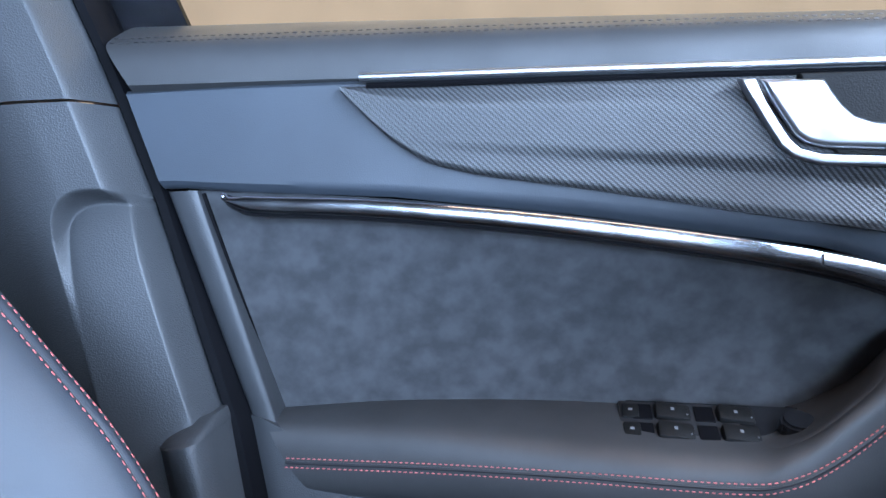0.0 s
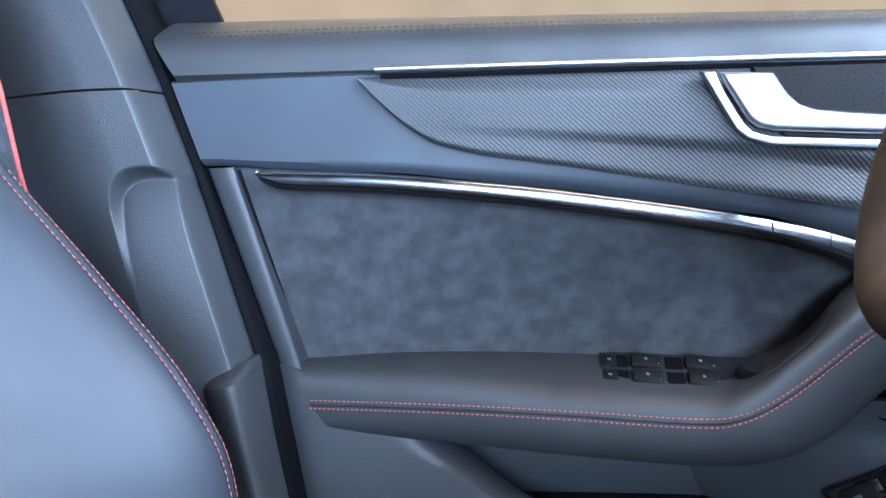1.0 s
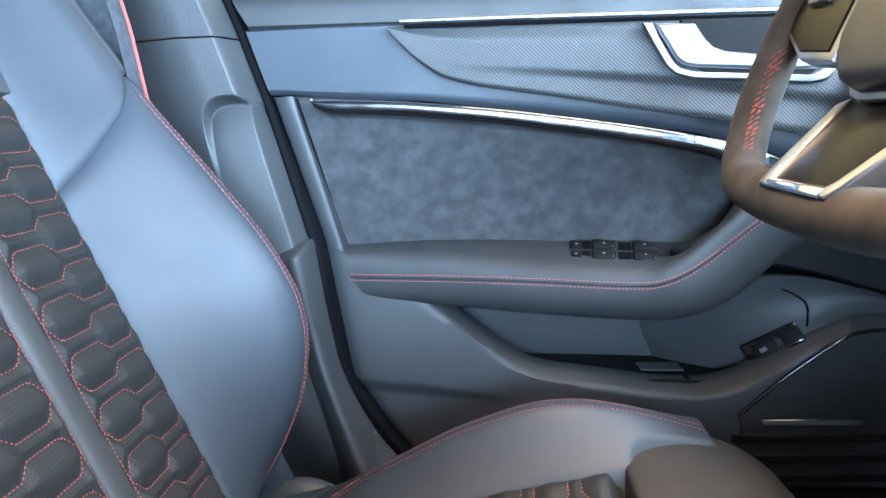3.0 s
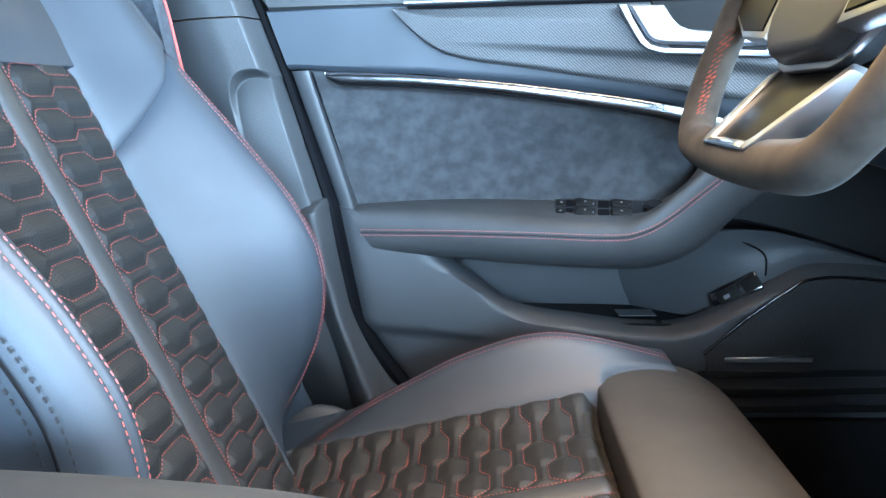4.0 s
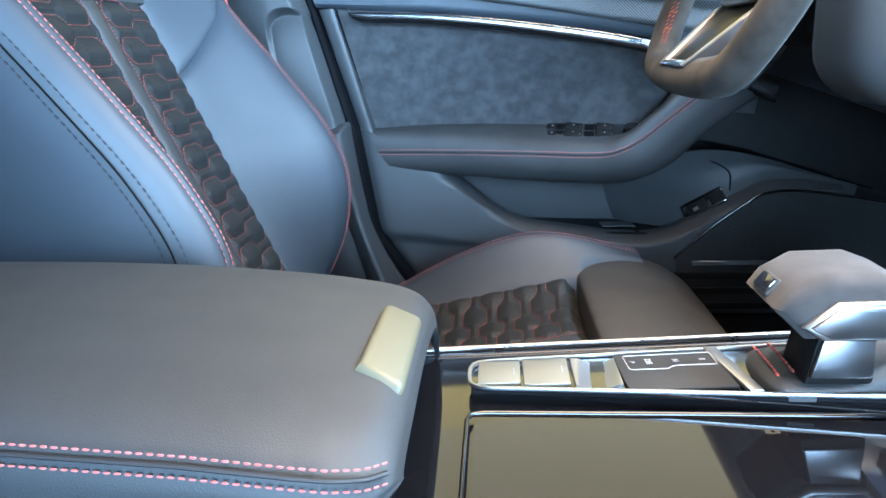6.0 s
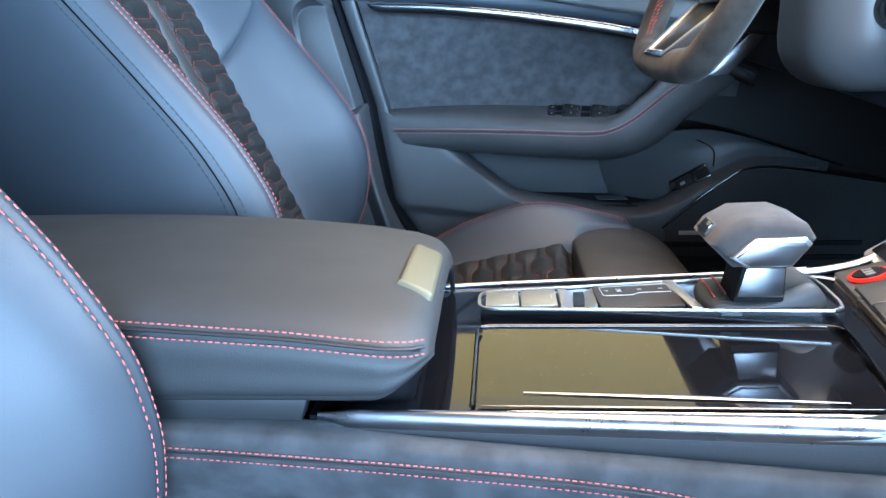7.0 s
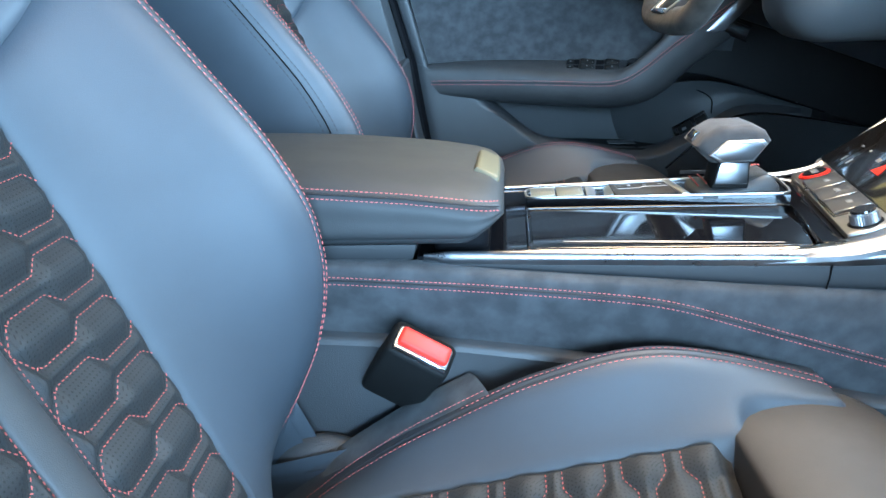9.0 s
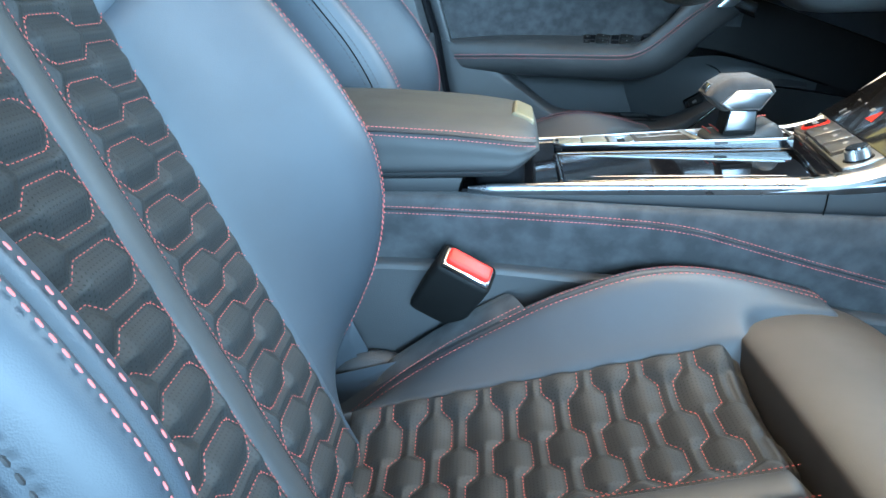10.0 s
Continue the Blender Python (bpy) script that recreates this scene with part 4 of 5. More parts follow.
    put(sheet("rear_shell", net(rows, 30, 24), SHELL, None, "grey cloth rear shell", back=(-0.008, 0, 0)))

    # cushion: quilted middle
    base_z = -0.28 - sink
    def zq(x):
        return 0.463 + 0.195 * x

    def crest(x):
        k = np.linspace(-0.10, 0.40, 101)
        f = np.interp(k, [-0.10, -0.059, -0.005, 0.045, 0.085, 0.136, 0.194, 0.225, 0.255, 0.296, 0.349, 0.370, 0.40], [0.391, 0.424, 0.470, 0.504, 0.526, 0.553, 0.574, 0.580, 0.580, 0.572, 0.556, 0.549, 0.530])
        w = np.ones(7) / 7
        return np.interp(x, k, np.convolve(np.pad(f, 3, mode="edge"), w, "valid"))

    x = np.linspace(-0.03, 0.280, 220)
    s = np.linspace(-0.160, 0.160, 200)
    S, Xg = np.meshgrid(s, x)
    d = hex_field(Xg + 0.05, np.abs(S) - 0.0135, **CUSH_Q)
    puff = 0.0048 * np.sin(np.clip(d / 0.0138, 0, 1) * math.pi / 2) ** 1.25 * smooth_step(0.0125, 0.0200, np.abs(S)) * (1 - 0.7 * smooth_step(0.134, 0.146, np.abs(S)))
    strip = -0.002 * (np.abs(S) < 0.012)
    lift_side = 0.024 * smooth_step(0.09, 0.160, np.abs(S)) ** 1.5
    endroll = 0.016 * smooth_step(0.266, 0.280, Xg)
    Zg = zq(Xg) + puff + strip + lift_side - 0.016 * smooth_step(0.142, 0.154, np.abs(S)) - endroll
    panel = put(sheet("cushion_centre", np.stack([Xg, S, Zg], -1), PERF, None, "perforated quilted leather seat panel", back=(0, 0, -0.03), angle=70, uv=True))
    xx = np.linspace(-0.02, 0.279, 50)
    ss = np.linspace(-0.0128, 0.0128, 15)
    SS, XS = np.meshgrid(ss, xx)
    put(sheet("middle_strip", np.stack([XS, SS, zq(XS) - 0.001 + 0.0058 * np.sqrt(np.clip(1 - (SS / 0.0129) ** 2, 0, 1)) - 0.016 * smooth_step(0.266, 0.280, XS)], -1), LEATHER_SOFT, None, "plain leather middle strip", back=(0, 0, -0.004), angle=70))
    sv = []
    for sgn in (-1, 1):
        for line in hex_lines(0.03, 0.05 + 0.272, 0.001, 0.129, **CUSH_Q):
            xx, ss = line[:, 0] - 0.05, line[:, 1] + 0.0135
            sv.append(np.stack([xx, sgn * ss, zq(xx) + 0.024 * smooth_step(0.09, 0.160, ss) ** 1.5 + 0.0022], -1))
        xx = np.linspace(-0.02, 0.276, 90)
        sv.append(np.stack([xx, sgn * 0.0145 + 0 * xx, zq(xx) + 0.0016], -1))
    put(stitches("cushion_stitching", sv, RED, None, "red quilting thread", dash=0.0020, gap=0.0016, r=0.00032), panel)
    # cushion bolsters
    prof_s = np.array([0.137, 0.148, 0.159, 0.172, 0.182, 0.188, 0.194, 0.200, 0.206, 0.213, 0.219, 0.222, 0.220, 0.214])
    prof_b = np.array([-0.28, 0.05, 0.27, 0.60, 0.87, 0.965, 0.99, 0.975, 0.95, 0.86, 0.65, 0.30, -0.3, -1.0])
    t = np.linspace(0, 1, 50)
    pt = np.linspace(0, 1, len(prof_s))
    ps, pb = np.interp(t, pt, prof_s), np.interp(t, pt, prof_b)
    ps = np.convolve(np.pad(ps, 3, mode="reflect", reflect_type="odd"), ker / ker.sum(), "valid")
    pb = np.convolve(np.pad(pb, 3, mode="reflect", reflect_type="odd"), ker / ker.sum(), "valid")
    xx = np.linspace(-0.10, 0.392, 116)
    XX, PS = np.meshgrid(xx, ps, indexing="ij")
    PB = np.broadcast_to(pb, PS.shape)
    base = zq(XX) + 0.018
    rise = np.where(PB > 0, crest(XX) - base, 0.10)
    nose = 0.10 * smooth_step(0.356, 0.392, XX) ** 2
    Zb = base + PB * rise - nose - 0.04 * smooth_step(0.286, 0.315, XX) * smooth_step(0.55, 0.15, PB) - 0.0018 * np.exp(-((PS - 0.1925) / 0.0014) ** 2) * (PB > 0.5)
    for sgn in (-1, 1):
        pad = put(sheet("cushion_bolster", np.stack([XX, sgn * PS, Zb], -1), LEATHER_SKY_BLUE, None, "smooth black leather cushion bolster", back=(0, -0.004 * sgn, -0.012), angle=60))
        lines = []
        for ss, bb, first in ((0.1872, 0.950, -0.06), (0.1970, 0.9850, 0.095 if sgn == flap_side else -0.06)):
            xs = np.linspace(first, 0.364, 130)
            rr = crest(xs) - zq(xs) - 0.018
            lines.append(np.stack([xs, sgn * ss + 0 * xs, zq(xs) + 0.018 + bb * rr + 0.0010 - 0.10 * smooth_step(0.356, 0.392, xs) ** 2], -1))
        put(stitches("edge_stitching", lines, PALE_RED, None, "twin rows of red thread", dash=0.0026, gap=0.0018, r=0.00042), pad)
    # pull-out thigh support
    rows = []
    for xx, zt, hw in ((0.2815, 0.470, 0.190), (0.2820, 0.526, 0.195), (0.289, 0.5415, 0.197), (0.33, 0.5500, 0.197), (0.37, 0.546, 0.195), (0.40, 0.533, 0.191), (0.422, 0.513, 0.186), (0.432, 0.48, 0.181), (0.430, 0.42, 0.176)):
        rows.append([(xx, -hw, zt - 0.055), (xx, -hw - 0.001, zt - 0.016), (xx, -hw + 0.006, zt - 0.003), (xx, -0.10, zt), (xx, 0, zt), (xx, 0.10, zt), (xx, hw - 0.006, zt - 0.003), (xx, hw + 0.001, zt - 0.016), (xx, hw, zt - 0.055)])
    put(sheet("thigh_support", net(rows, 60, 50), LEATHER_SUNLIT, None, "plain leather thigh support", back=(0, 0, -0.012), angle=60))
    # folded suede flap over the rear of each bolster, and the hinge cover beside it
    for sgn in (-1, 1):
        bm = bmesh.new()
        bmesh.ops.create_uvsphere(bm, u_segments=28, v_segments=16, radius=1.0, matrix=pose(-0.020, sgn * 0.240, 0.435, 0, 18, 0) @ Matrix.Diagonal((0.055, 0.022, 0.046, 1)))
        put(part("hinge_cover", bm, PLASTIC, None, "rounded dark plastic hinge cover"))
        if sgn != flap_side:
            continue
        xs = np.linspace(-0.085, 0.104, 50)
        rr = crest(xs) - zq(xs) - 0.018
        rows = []
        tail = smooth_step(0.0, -0.07, xs)
        for ss, dz in ((0.1970, -0.0035), (0.1975, 0.0040), (0.205, 0.0070), (0.217, 0.0095), (0.228, 0.0085), (0.2345, 0.000), (0.2365, -0.06)):
            rows.append(np.stack([xs + 0.010 * (0.227 - ss) / 0.02, sgn * (ss - 0.012 * tail * (ss < 0.203)), zq(xs) + 0.018 + 0.985 * rr + dz], -1))
        flap = put(sheet("bolster_flap", net(rows, 50, 20), SUEDE, None, "dark suede flap", back=(0, -0.003 * sgn, -0.003)))
        rr = crest(xs) - zq(xs) - 0.018
        put(stitches("flap_stitching", [np.stack([xs + 0.008, sgn * (0.2035 + 0 * xs), zq(xs) + 0.018 + 0.985 * rr + 0.0074], -1)], PALE_RED, None, "red thread along the flap", dash=0.0027, gap=0.0013, r=0.0004), flap)
    put(part("seat_base", rbox((0.42, 0.40, 0.14), 0.03, 3, pose(0.13, 0, 0.37)), PLASTIC_DARK, None, "black seat base"))
    put(part("seat_runner", rbox((0.44, 0.05, 0.04), 0.006, 2, pose(0.12, 0.16, 0.29)), PLASTIC_DARK, None))
    put(part("seat_runner", rbox((0.44, 0.05, 0.04), 0.006, 2, pose(0.12, -0.16, 0.29)), PLASTIC_DARK, None))
    return seat


driver_seat = car_seat(-1, 0.006)
driver_seat.location = (0, 0.39, 0.28)
passenger_seat = car_seat(1, 0.012)
passenger_seat.matrix_world = pose(0.034, -0.337, 0.276, 0, 0, 3.0)


# ---- centre console ----
console = thing("centre_console", "gloss black centre console with metal edges and suede side", "console", (0.2, 0, 0.28))


def con(ob):
    return under(ob, console)


def near_in(x):
    """Inner border of the metal edge on the passenger's side."""
    return -0.0880 - 0.045 * (x - 0.13)


def near_out(x):
    return -0.0990 - 0.075 * (x - 0.20)


def far_edge(x):
    return 0.098 + 0.05 * (x - 0.145)


def top_z(x):
    return 0.6240 + 0.020 * (x - 0.13) + 1.2 * np.clip(np.asarray(x) - 0.385, 0, 1) ** 2


def panel_z(x):
    """Top of the raised key panel, which climbs towards the dashboard."""
    return 0.6330 + 0.045 * (x - 0.172)


def panel_near(x):
    return 0.0345 - 0.145 * (x - 0.172)


def panel_far(x):
    return 0.0660 + 0.020 * (x - 0.172)


x = np.linspace(0.085, 0.425, 30)
t = np.linspace(0, 1, 12)
Xg, T = np.meshgrid(x, t)
Yg = near_in(Xg) + (far_edge(Xg) - near_in(Xg)) * T
con(sheet("console_top", np.stack([Xg, Yg, top_z(Xg) - 0.001 + 0.017 * (np.minimum(Yg, 0.02) + 0.04)], -1), PIANO, None, "mirror-like gloss black top", back=(0, 0, -0.02)))


# metal edge: a narrow ridge, a groove and a broad rounded band
def edge_rows(section, x0, x1, n):
    xs = np.linspace(x0, x1, n)
    grow = np.clip((xs - x0) / 0.014, 0.25, 1)
    rows = []
    for f_, dz in section:
        rows.append(np.stack([xs, near_in(xs) + (near_out(xs) - near_in(xs)) * f_ * (0.4 + 0.6 * grow), top_z(xs) + dz * grow], -1))
    return np.stack(rows)


con(sheet("edge_trim", edge_rows([(0.30, -0.0010), (0.34, 0.0018), (0.42, 0.0030), (0.55, 0.0032), (0.70, 0.0024), (0.84, 0.0012), (0.94, -0.0004), (1.0, -0.0024), (0.98, -0.0042)], 0.090, 0.56, 60), EDGE_METAL, None, "satin polished metal edge", back=(0, 0.002, -0.006), angle=60))
con(sheet("edge_ridge", edge_rows([(-0.04, -0.0010), (0.0, 0.0016), (0.09, 0.0024), (0.18, 0.0018), (0.24, -0.0010)], 0.125, 0.50, 50), CHROME, None, "bright inner ridge of the edge", back=(0, 0, -0.004), angle=60))
con(sheet("edge_gap", edge_rows([(0.20, -0.0006), (0.34, -0.0006)], 0.092, 0.52, 40), RUBBER, None, back=(0, 0, -0.003)))
rows = []
for f_, dy in ((0.0, 0.004), (0.08, 0.0005), (0.5, -0.001), (0.93, 0.000), (1.0, 0.008)):
    r = []
    for xx in (0.089, 0.14, 0.20, 0.28, 0.36, 0.44, 0.58):
        hi = float(top_z(xx)) - 0.0035
        lo = np.interp(xx, [0.09, 0.25, 0.36, 0.60], [0.6155, 0.608, 0.6035, 0.598])
        r.append((xx, near_out(xx) + 0.002 + dy, hi + (lo - hi) * f_))
    rows.append(r)
con(sheet("side_fascia", net(rows, 50, 16), FASCIA, None, "dark grey side fascia", back=(0, 0.008, 0)))
con(tube("fascia_joint", np.array([(0.3845, near_out(0.384) + 0.0005, 0.622), (0.3835, near_out(0.384) - 0.0002, 0.612), (0.3825, near_out(0.384) + 0.0005, 0.6035)]), 0.0006, 0.0006, RUBBER, None, n=6, up=(0, 1, 0)))
rows = [[(0.325, -0.1005, 0.6270), (0.370, -0.0995, 0.6315), (0.393, -0.0930, 0.6335), (0.420, -0.0960, 0.6420), (0.50, -0.092, 0.674)],
        [(0.325, -0.1045, 0.6290), (0.373, -0.1072, 0.6325), (0.402, -0.1050, 0.6370), (0.432, -0.1070, 0.6460), (0.50, -0.106, 0.675)],
        [(0.325, -0.1070, 0.6250), (0.375, -0.1125, 0.6280), (0.405, -0.1165, 0.6325), (0.44, -0.1185, 0.6440), (0.50, -0.121, 0.668)]]
con(sheet("corner_trim", net(rows, 30, 12), EDGE_METAL, None, "broad satin silver corner", back=(0, 0, -0.004)))
xs = np.linspace(0.10, 0.415, 40)
con(tube("edge_trim", np.stack([xs, far_edge(xs) + 0.002, top_z(xs) + 0.0014], -1), 0.0019, 0.0019, EDGE_METAL, None, "bright metal edge", n=10))
con(tube("edge_line", np.stack([xs, far_edge(xs) - 0.0075, top_z(xs) - 0.0003], -1), 0.0007, 0.0007, STRIP_METAL, None, n=6))
con(part("body", rbox((0.62, 0.130, 0.28), 0.01, 2, pose(0.20, 0.012, 0.455)), PLASTIC_DARK, None))


# lid over the tray: a gloss panel sunk between rounded gloss rims
def lid_far(x):
    return 0.0130 - 0.055 * (x - 0.174)


x = np.linspace(0.175, 0.384, 26)
Xg, T = np.meshgrid(x, t)
Yg = -0.0870 - 0.045 * (Xg - 0.175) + (lid_far(Xg) + 0.0870 + 0.045 * (Xg - 0.175)) * T
con(sheet("tray_lid", np.stack([Xg, Yg, top_z(Xg) + 0.0022 + 0.017 * (Yg + 0.04)], -1), PIANO, None, "gloss black sliding lid", back=(0, 0, -0.004)))
rim = [(0.1715, -0.0885), (0.1715, -0.02), (0.1715, 0.010), (0.1735, 0.0148), (0.180, 0.0160), (0.28, 0.0105), (0.382, 0.0045), (0.390, 0.0025), (0.3935, -0.004), (0.3900, -0.040), (0.3800, -0.0945)]
path = even([(a_, b_, float(top_z(a_)) + 0.0035) for a_, b_ in rim], 0.006)
con(tube("lid_rim", path, 0.0012, 0.0014, PIANO, None, "rounded gloss black rim", n=10))
# thin metal bar in place of a highlight on the rim's front side
con(tube("lid_rim_highlight", np.array([(0.3925, 0.0000, 0.6350), (0.3900, -0.030, 0.6350), (0.3850, -0.062, 0.6348)]), 0.0006, 0.0006, STRIP_METAL, None, n=6))
# metal bars stand for the soft reflections along the lid's near side
con(tube("lid_reflection_bar", np.array([(0.1985, -0.0720, 0.6278), (0.28, -0.0795, 0.6294), (0.3590, -0.0880, 0.6310)]), 0.0016, 0.0005, SATIN, None, "thin metal bar for a soft reflection", n=8, taper=0.03))
con(tube("lid_reflection_bar", np.array([(0.1770, -0.0850, 0.6270), (0.28, -0.0900, 0.6292), (0.3770, -0.0945, 0.6311)]), 0.0010, 0.0004, STRIP_METAL, None, "thin dark metal bar for a fainter reflection", n=8, taper=0.03))

# raised key panel with a metal frame
bed = []
for f_, dz in ((0.0, -0.012), (0.0, -0.0012), (0.5, -0.0010), (1.0, -0.0012), (1.0, -0.012)):
    bed.append([(xx, panel_near(xx) + (panel_far(xx) - panel_near(xx)) * f_, panel_z(xx) + dz) for xx in np.linspace(0.173, 0.394, 8)])
con(sheet("key_bed", net(bed, 20, 21, straight=True), GLOSS, None, "gloss black key bed", back=(0, 0, -0.002)))
loop = [(xx, float(panel_near(xx)), 0) for xx in np.linspace(0.388, 0.182, 12)]
loop += [(0.1760, 0.0350, 0), (0.1728, 0.0385, 0), (0.1718, 0.045, 0), (0.1718, 0.057, 0), (0.1732, 0.0625, 0), (0.1775, 0.0655, 0)]
loop += [(xx, float(panel_far(xx)), 0) for xx in np.linspace(0.185, 0.392, 12)]
loop += [(0.3975, 0.062, 0), (0.3985, 0.045, 0), (0.3970, 0.018, 0), (0.3945, 0.0070, 0), (0.3880, 0.0033, 0)]
frame_path = even([(a_, b_, panel_z(a_) + 0.0002) for a_, b_, _ in loop], 0.004)
con(tube("panel_frame", frame_path, 0.0011, 0.0012, SATIN, None, "bright metal frame", n=8, power=3))
KEY = mat("champagne_key", (0.17, 0.16, 0.13), 0.36, 0.4, rough_var=0.04)


def plate_on_panel(name, x0, x1, inset, h, r, material, label, owner=None, skew=0.0):
    """A thin key lying between the panel's two long sides, from x0 to x1."""
    o = [(x0, panel_near((x0 + x1) / 2) + inset), (x1, panel_near((x0 + x1) / 2) + inset), (x1 + skew, panel_far((x0 + x1) / 2) - inset), (x0 + skew, panel_far((x0 + x1) / 2) - inset)]
    mid = (x0 + x1) / 2
    m = Matrix.Translation((mid, 0, panel_z(mid) - 0.0010)) @ pose(0, 0, 0, 0, -2.6, 0) @ Matrix.Translation((-mid, 0, 0))
    return con(part(name, prism(o, "z", h, r, 2, m), material, None, label))


for x0, x1 in ((0.1765, 0.1990), (0.2005, 0.2245)):
    key = plate_on_panel("drive_key", x0, x1, 0.0035, 0.0026, 0.0006, KEY, "grey metallic push key")
    under(part("key_mark", rbox((0.0006, 0.008, 0.0003), 0.0001, 1, pose(x1 - 0.0035, 0.048, panel_z(x1) + 0.0017)), MARK, None), key)
# start key: one bright piece, dished along its middle
su, sv_ = np.meshgrid(np.linspace(0, 1, 25), np.linspace(0, 1, 9))
dish = 0.0016 - 0.0042 * np.clip(1 - np.abs(su - 0.55 - 0.12 * (sv_ - 0.5)) / 0.45, 0, 1)
con(sheet("start_key", np.stack([0.2265 + 0.0235 * su, panel_near(0.238) + 0.003 + 0.0335 * sv_, panel_z(0.2265 + 0.0235 * su) + dish], -1), SATIN, None, "bright dished metal start key", back=(0, 0, -0.003), angle=20))
plate_on_panel("gear_plate", 0.2520, 0.3050, 0.0030, 0.0020, 0.0006, FASCIA, "black gear diagram plate", skew=-0.002)
plate_on_panel("panel_bridge", 0.3075, 0.3145, 0.0010, 0.0030, 0.0008, SATIN, "slanting metal bridge", skew=-0.008)


def text(body, m, size, material, parent, name="lettering"):
    c = bpy.data.curves.new(name, "FONT")
    c.body, c.size, c.extrude, c.align_x, c.align_y = body, size, 0.0001, "CENTER", "CENTER"
    ob = new(name, c)
    dep = bpy.context.evaluated_depsgraph_get()
    me = bpy.data.meshes.new_from_object(ob.evaluated_get(dep))
    bpy.data.objects.remove(ob)
    me.materials.append(material)
    me.transform(m)
    res = new(name, me)
    return under(res, parent)


for s_, x_ in (("D/S", 0.267), ("N", 0.281), ("R", 0.295)):
    text(s_, pose(x_, 0.0535, panel_z(x_) + 0.0014, 0, -2.6, -88), 0.0048, MARK, console)
text("P", pose(0.2585, 0.0535, panel_z(0.2585) + 0.0014, 0, -2.6, -88), 0.004, MARK, console)
outline = [(0.2555, 0.0615), (0.3005, 0.0620), (0.3015, 0.0470), (0.279, 0.0475), (0.2755, 0.0440), (0.2560, 0.0445), (0.2548, 0.0610)]
con(tube("gear_outline", even([(a_, b_, panel_z(a_) + 0.0013) for a_, b_ in outline], 0.003), 0.0003, 0.0003, MARK, None, n=4))

# gear lever: leather boot, stem and knob
gear = thing("gear_selector", "gear lever with suede knob and polished side on a leather boot", "gear lever", (0.342, 0.037, 0.64))
GX = 0.008
rows = []
for k, (f, h) in enumerate(((1.0, 0.0), (0.96, 0.0030), (0.80, 0.0055), (0.55, 0.0060), (0.34, 0.0100))):
    ring = []
    for a in np.linspace(0, 2 * math.pi, 13):
        c, s2 = math.cos(a), math.sin(a)
        px = 0.3540 + 0.0385 * f * np.sign(c) * abs(c) ** 0.5 - 0.012 * (1 - f)
        py = 0.0365 + 0.0265 * f * np.sign(s2) * abs(s2) ** 0.5
        hump = 0.010 * math.exp(-((px - 0.376) / 0.011) ** 2) * (1 - abs(f - 0.7)) if k else 0
        ring.append((px, py, panel_z(px) - 0.0005 + h + hump))
    rows.append(ring)
under(sheet("boot", net(rows, 60, 24), LEATHER_SOFT, None, "folded black leather boot", back=(0, 0, -0.003)), gear)
q = np.linspace(0, 1, 20)
zig = [np.stack([0.3830 - 0.014 * q, 0.056 - 0.010 * q, panel_z(0.378) + 0.0135 + 0.001 * np.sin(q * math.pi)], -1)]
for k, xx in enumerate((0.3215, 0.3285)):
    zig.append(np.stack([xx + 0 * q, 0.020 + 0.034 * q, panel_z(xx) + 0.0066 + 0.0016 * k + 0.0006 * np.sin(q * math.pi)], -1))
under(stitches("boot_stitching", zig, RED, None, "red boot thread", dash=0.003, gap=0.001, r=0.0008), gear)
stem = prism([(0.3215, 0.645), (0.3540, 0.645), (0.3530, 0.674), (0.3270, 0.674)], "y", 0.030, 0.003, 2, pose(GX, 0.0105, 0))
under(part("stem", stem, PLASTIC_DARK, None, "dark plastic stem"), gear)
face = prism([(0.3235, 0.6500), (0.3515, 0.6500), (0.3510, 0.6690), (0.3280, 0.6690)], "y", 0.003, 0.001, 2, pose(GX, 0.0080, 0))
under(part("stem_face", face, EDGE_METAL, None, "satin metal stem face"), gear)
# knob: a six-sided body, widest at mid height and domed on top, closed by a polished six-sided face
prof = [(0.3060, 0.6830), (0.3120, 0.6915), (0.3260, 0.6995), (0.3510, 0.7000), (0.3635, 0.6950), (0.3690, 0.6865), (0.3560, 0.6680), (0.3210, 0.6680)]
KNOB_SUEDE = mat("knob_suede", (0.058, 0.053, 0.052), 0.9, grain=0.2, grain_scale=2500, blotch=0.3, blotch_scale=60, sheen=0.1, spec=0.2)
bm = prism(prof, "y", 0.050, 0.0075, 5, pose(GX, 0.0075, 0))
under(part("knob", bm, KNOB_SUEDE, None, "brown-grey suede knob"), gear)
prof = [(0.3165, 0.6765), (0.3310, 0.6885), (0.3600, 0.6890), (0.3640, 0.6850), (0.3530, 0.6705), (0.3265, 0.6700)]
under(part("knob_rim", prism(prof, "y", 0.005, 0.0018, 3, pose(GX, 0.0040, 0)), SATIN, None, "polished metal rim"), gear)
cx, cz = 0.3415, 0.6795
inner = [(cx + (p[0] - cx) * 0.88, cz + (p[1] - cz) * 0.80) for p in prof]
under(part("knob_face", prism(inner, "y", 0.003, 0.001, 2, pose(GX, 0.0020, 0)), EDGE_METAL, None, "satin metal side face"), gear)
under(part("release_key", rbox((0.003, 0.018, 0.010), 0.0012, 2, pose(0.3100 + GX, 0.034, 0.6885, 0, 40, 0)), PLASTIC_FINE, None, "grey framed release key"), gear)
under(part("release_face", rbox((0.003, 0.0155, 0.0078), 0.001, 2, pose(0.3094 + GX, 0.034, 0.6893, 0, 40, 0)), GLOSS, None, "dark release key"), gear)

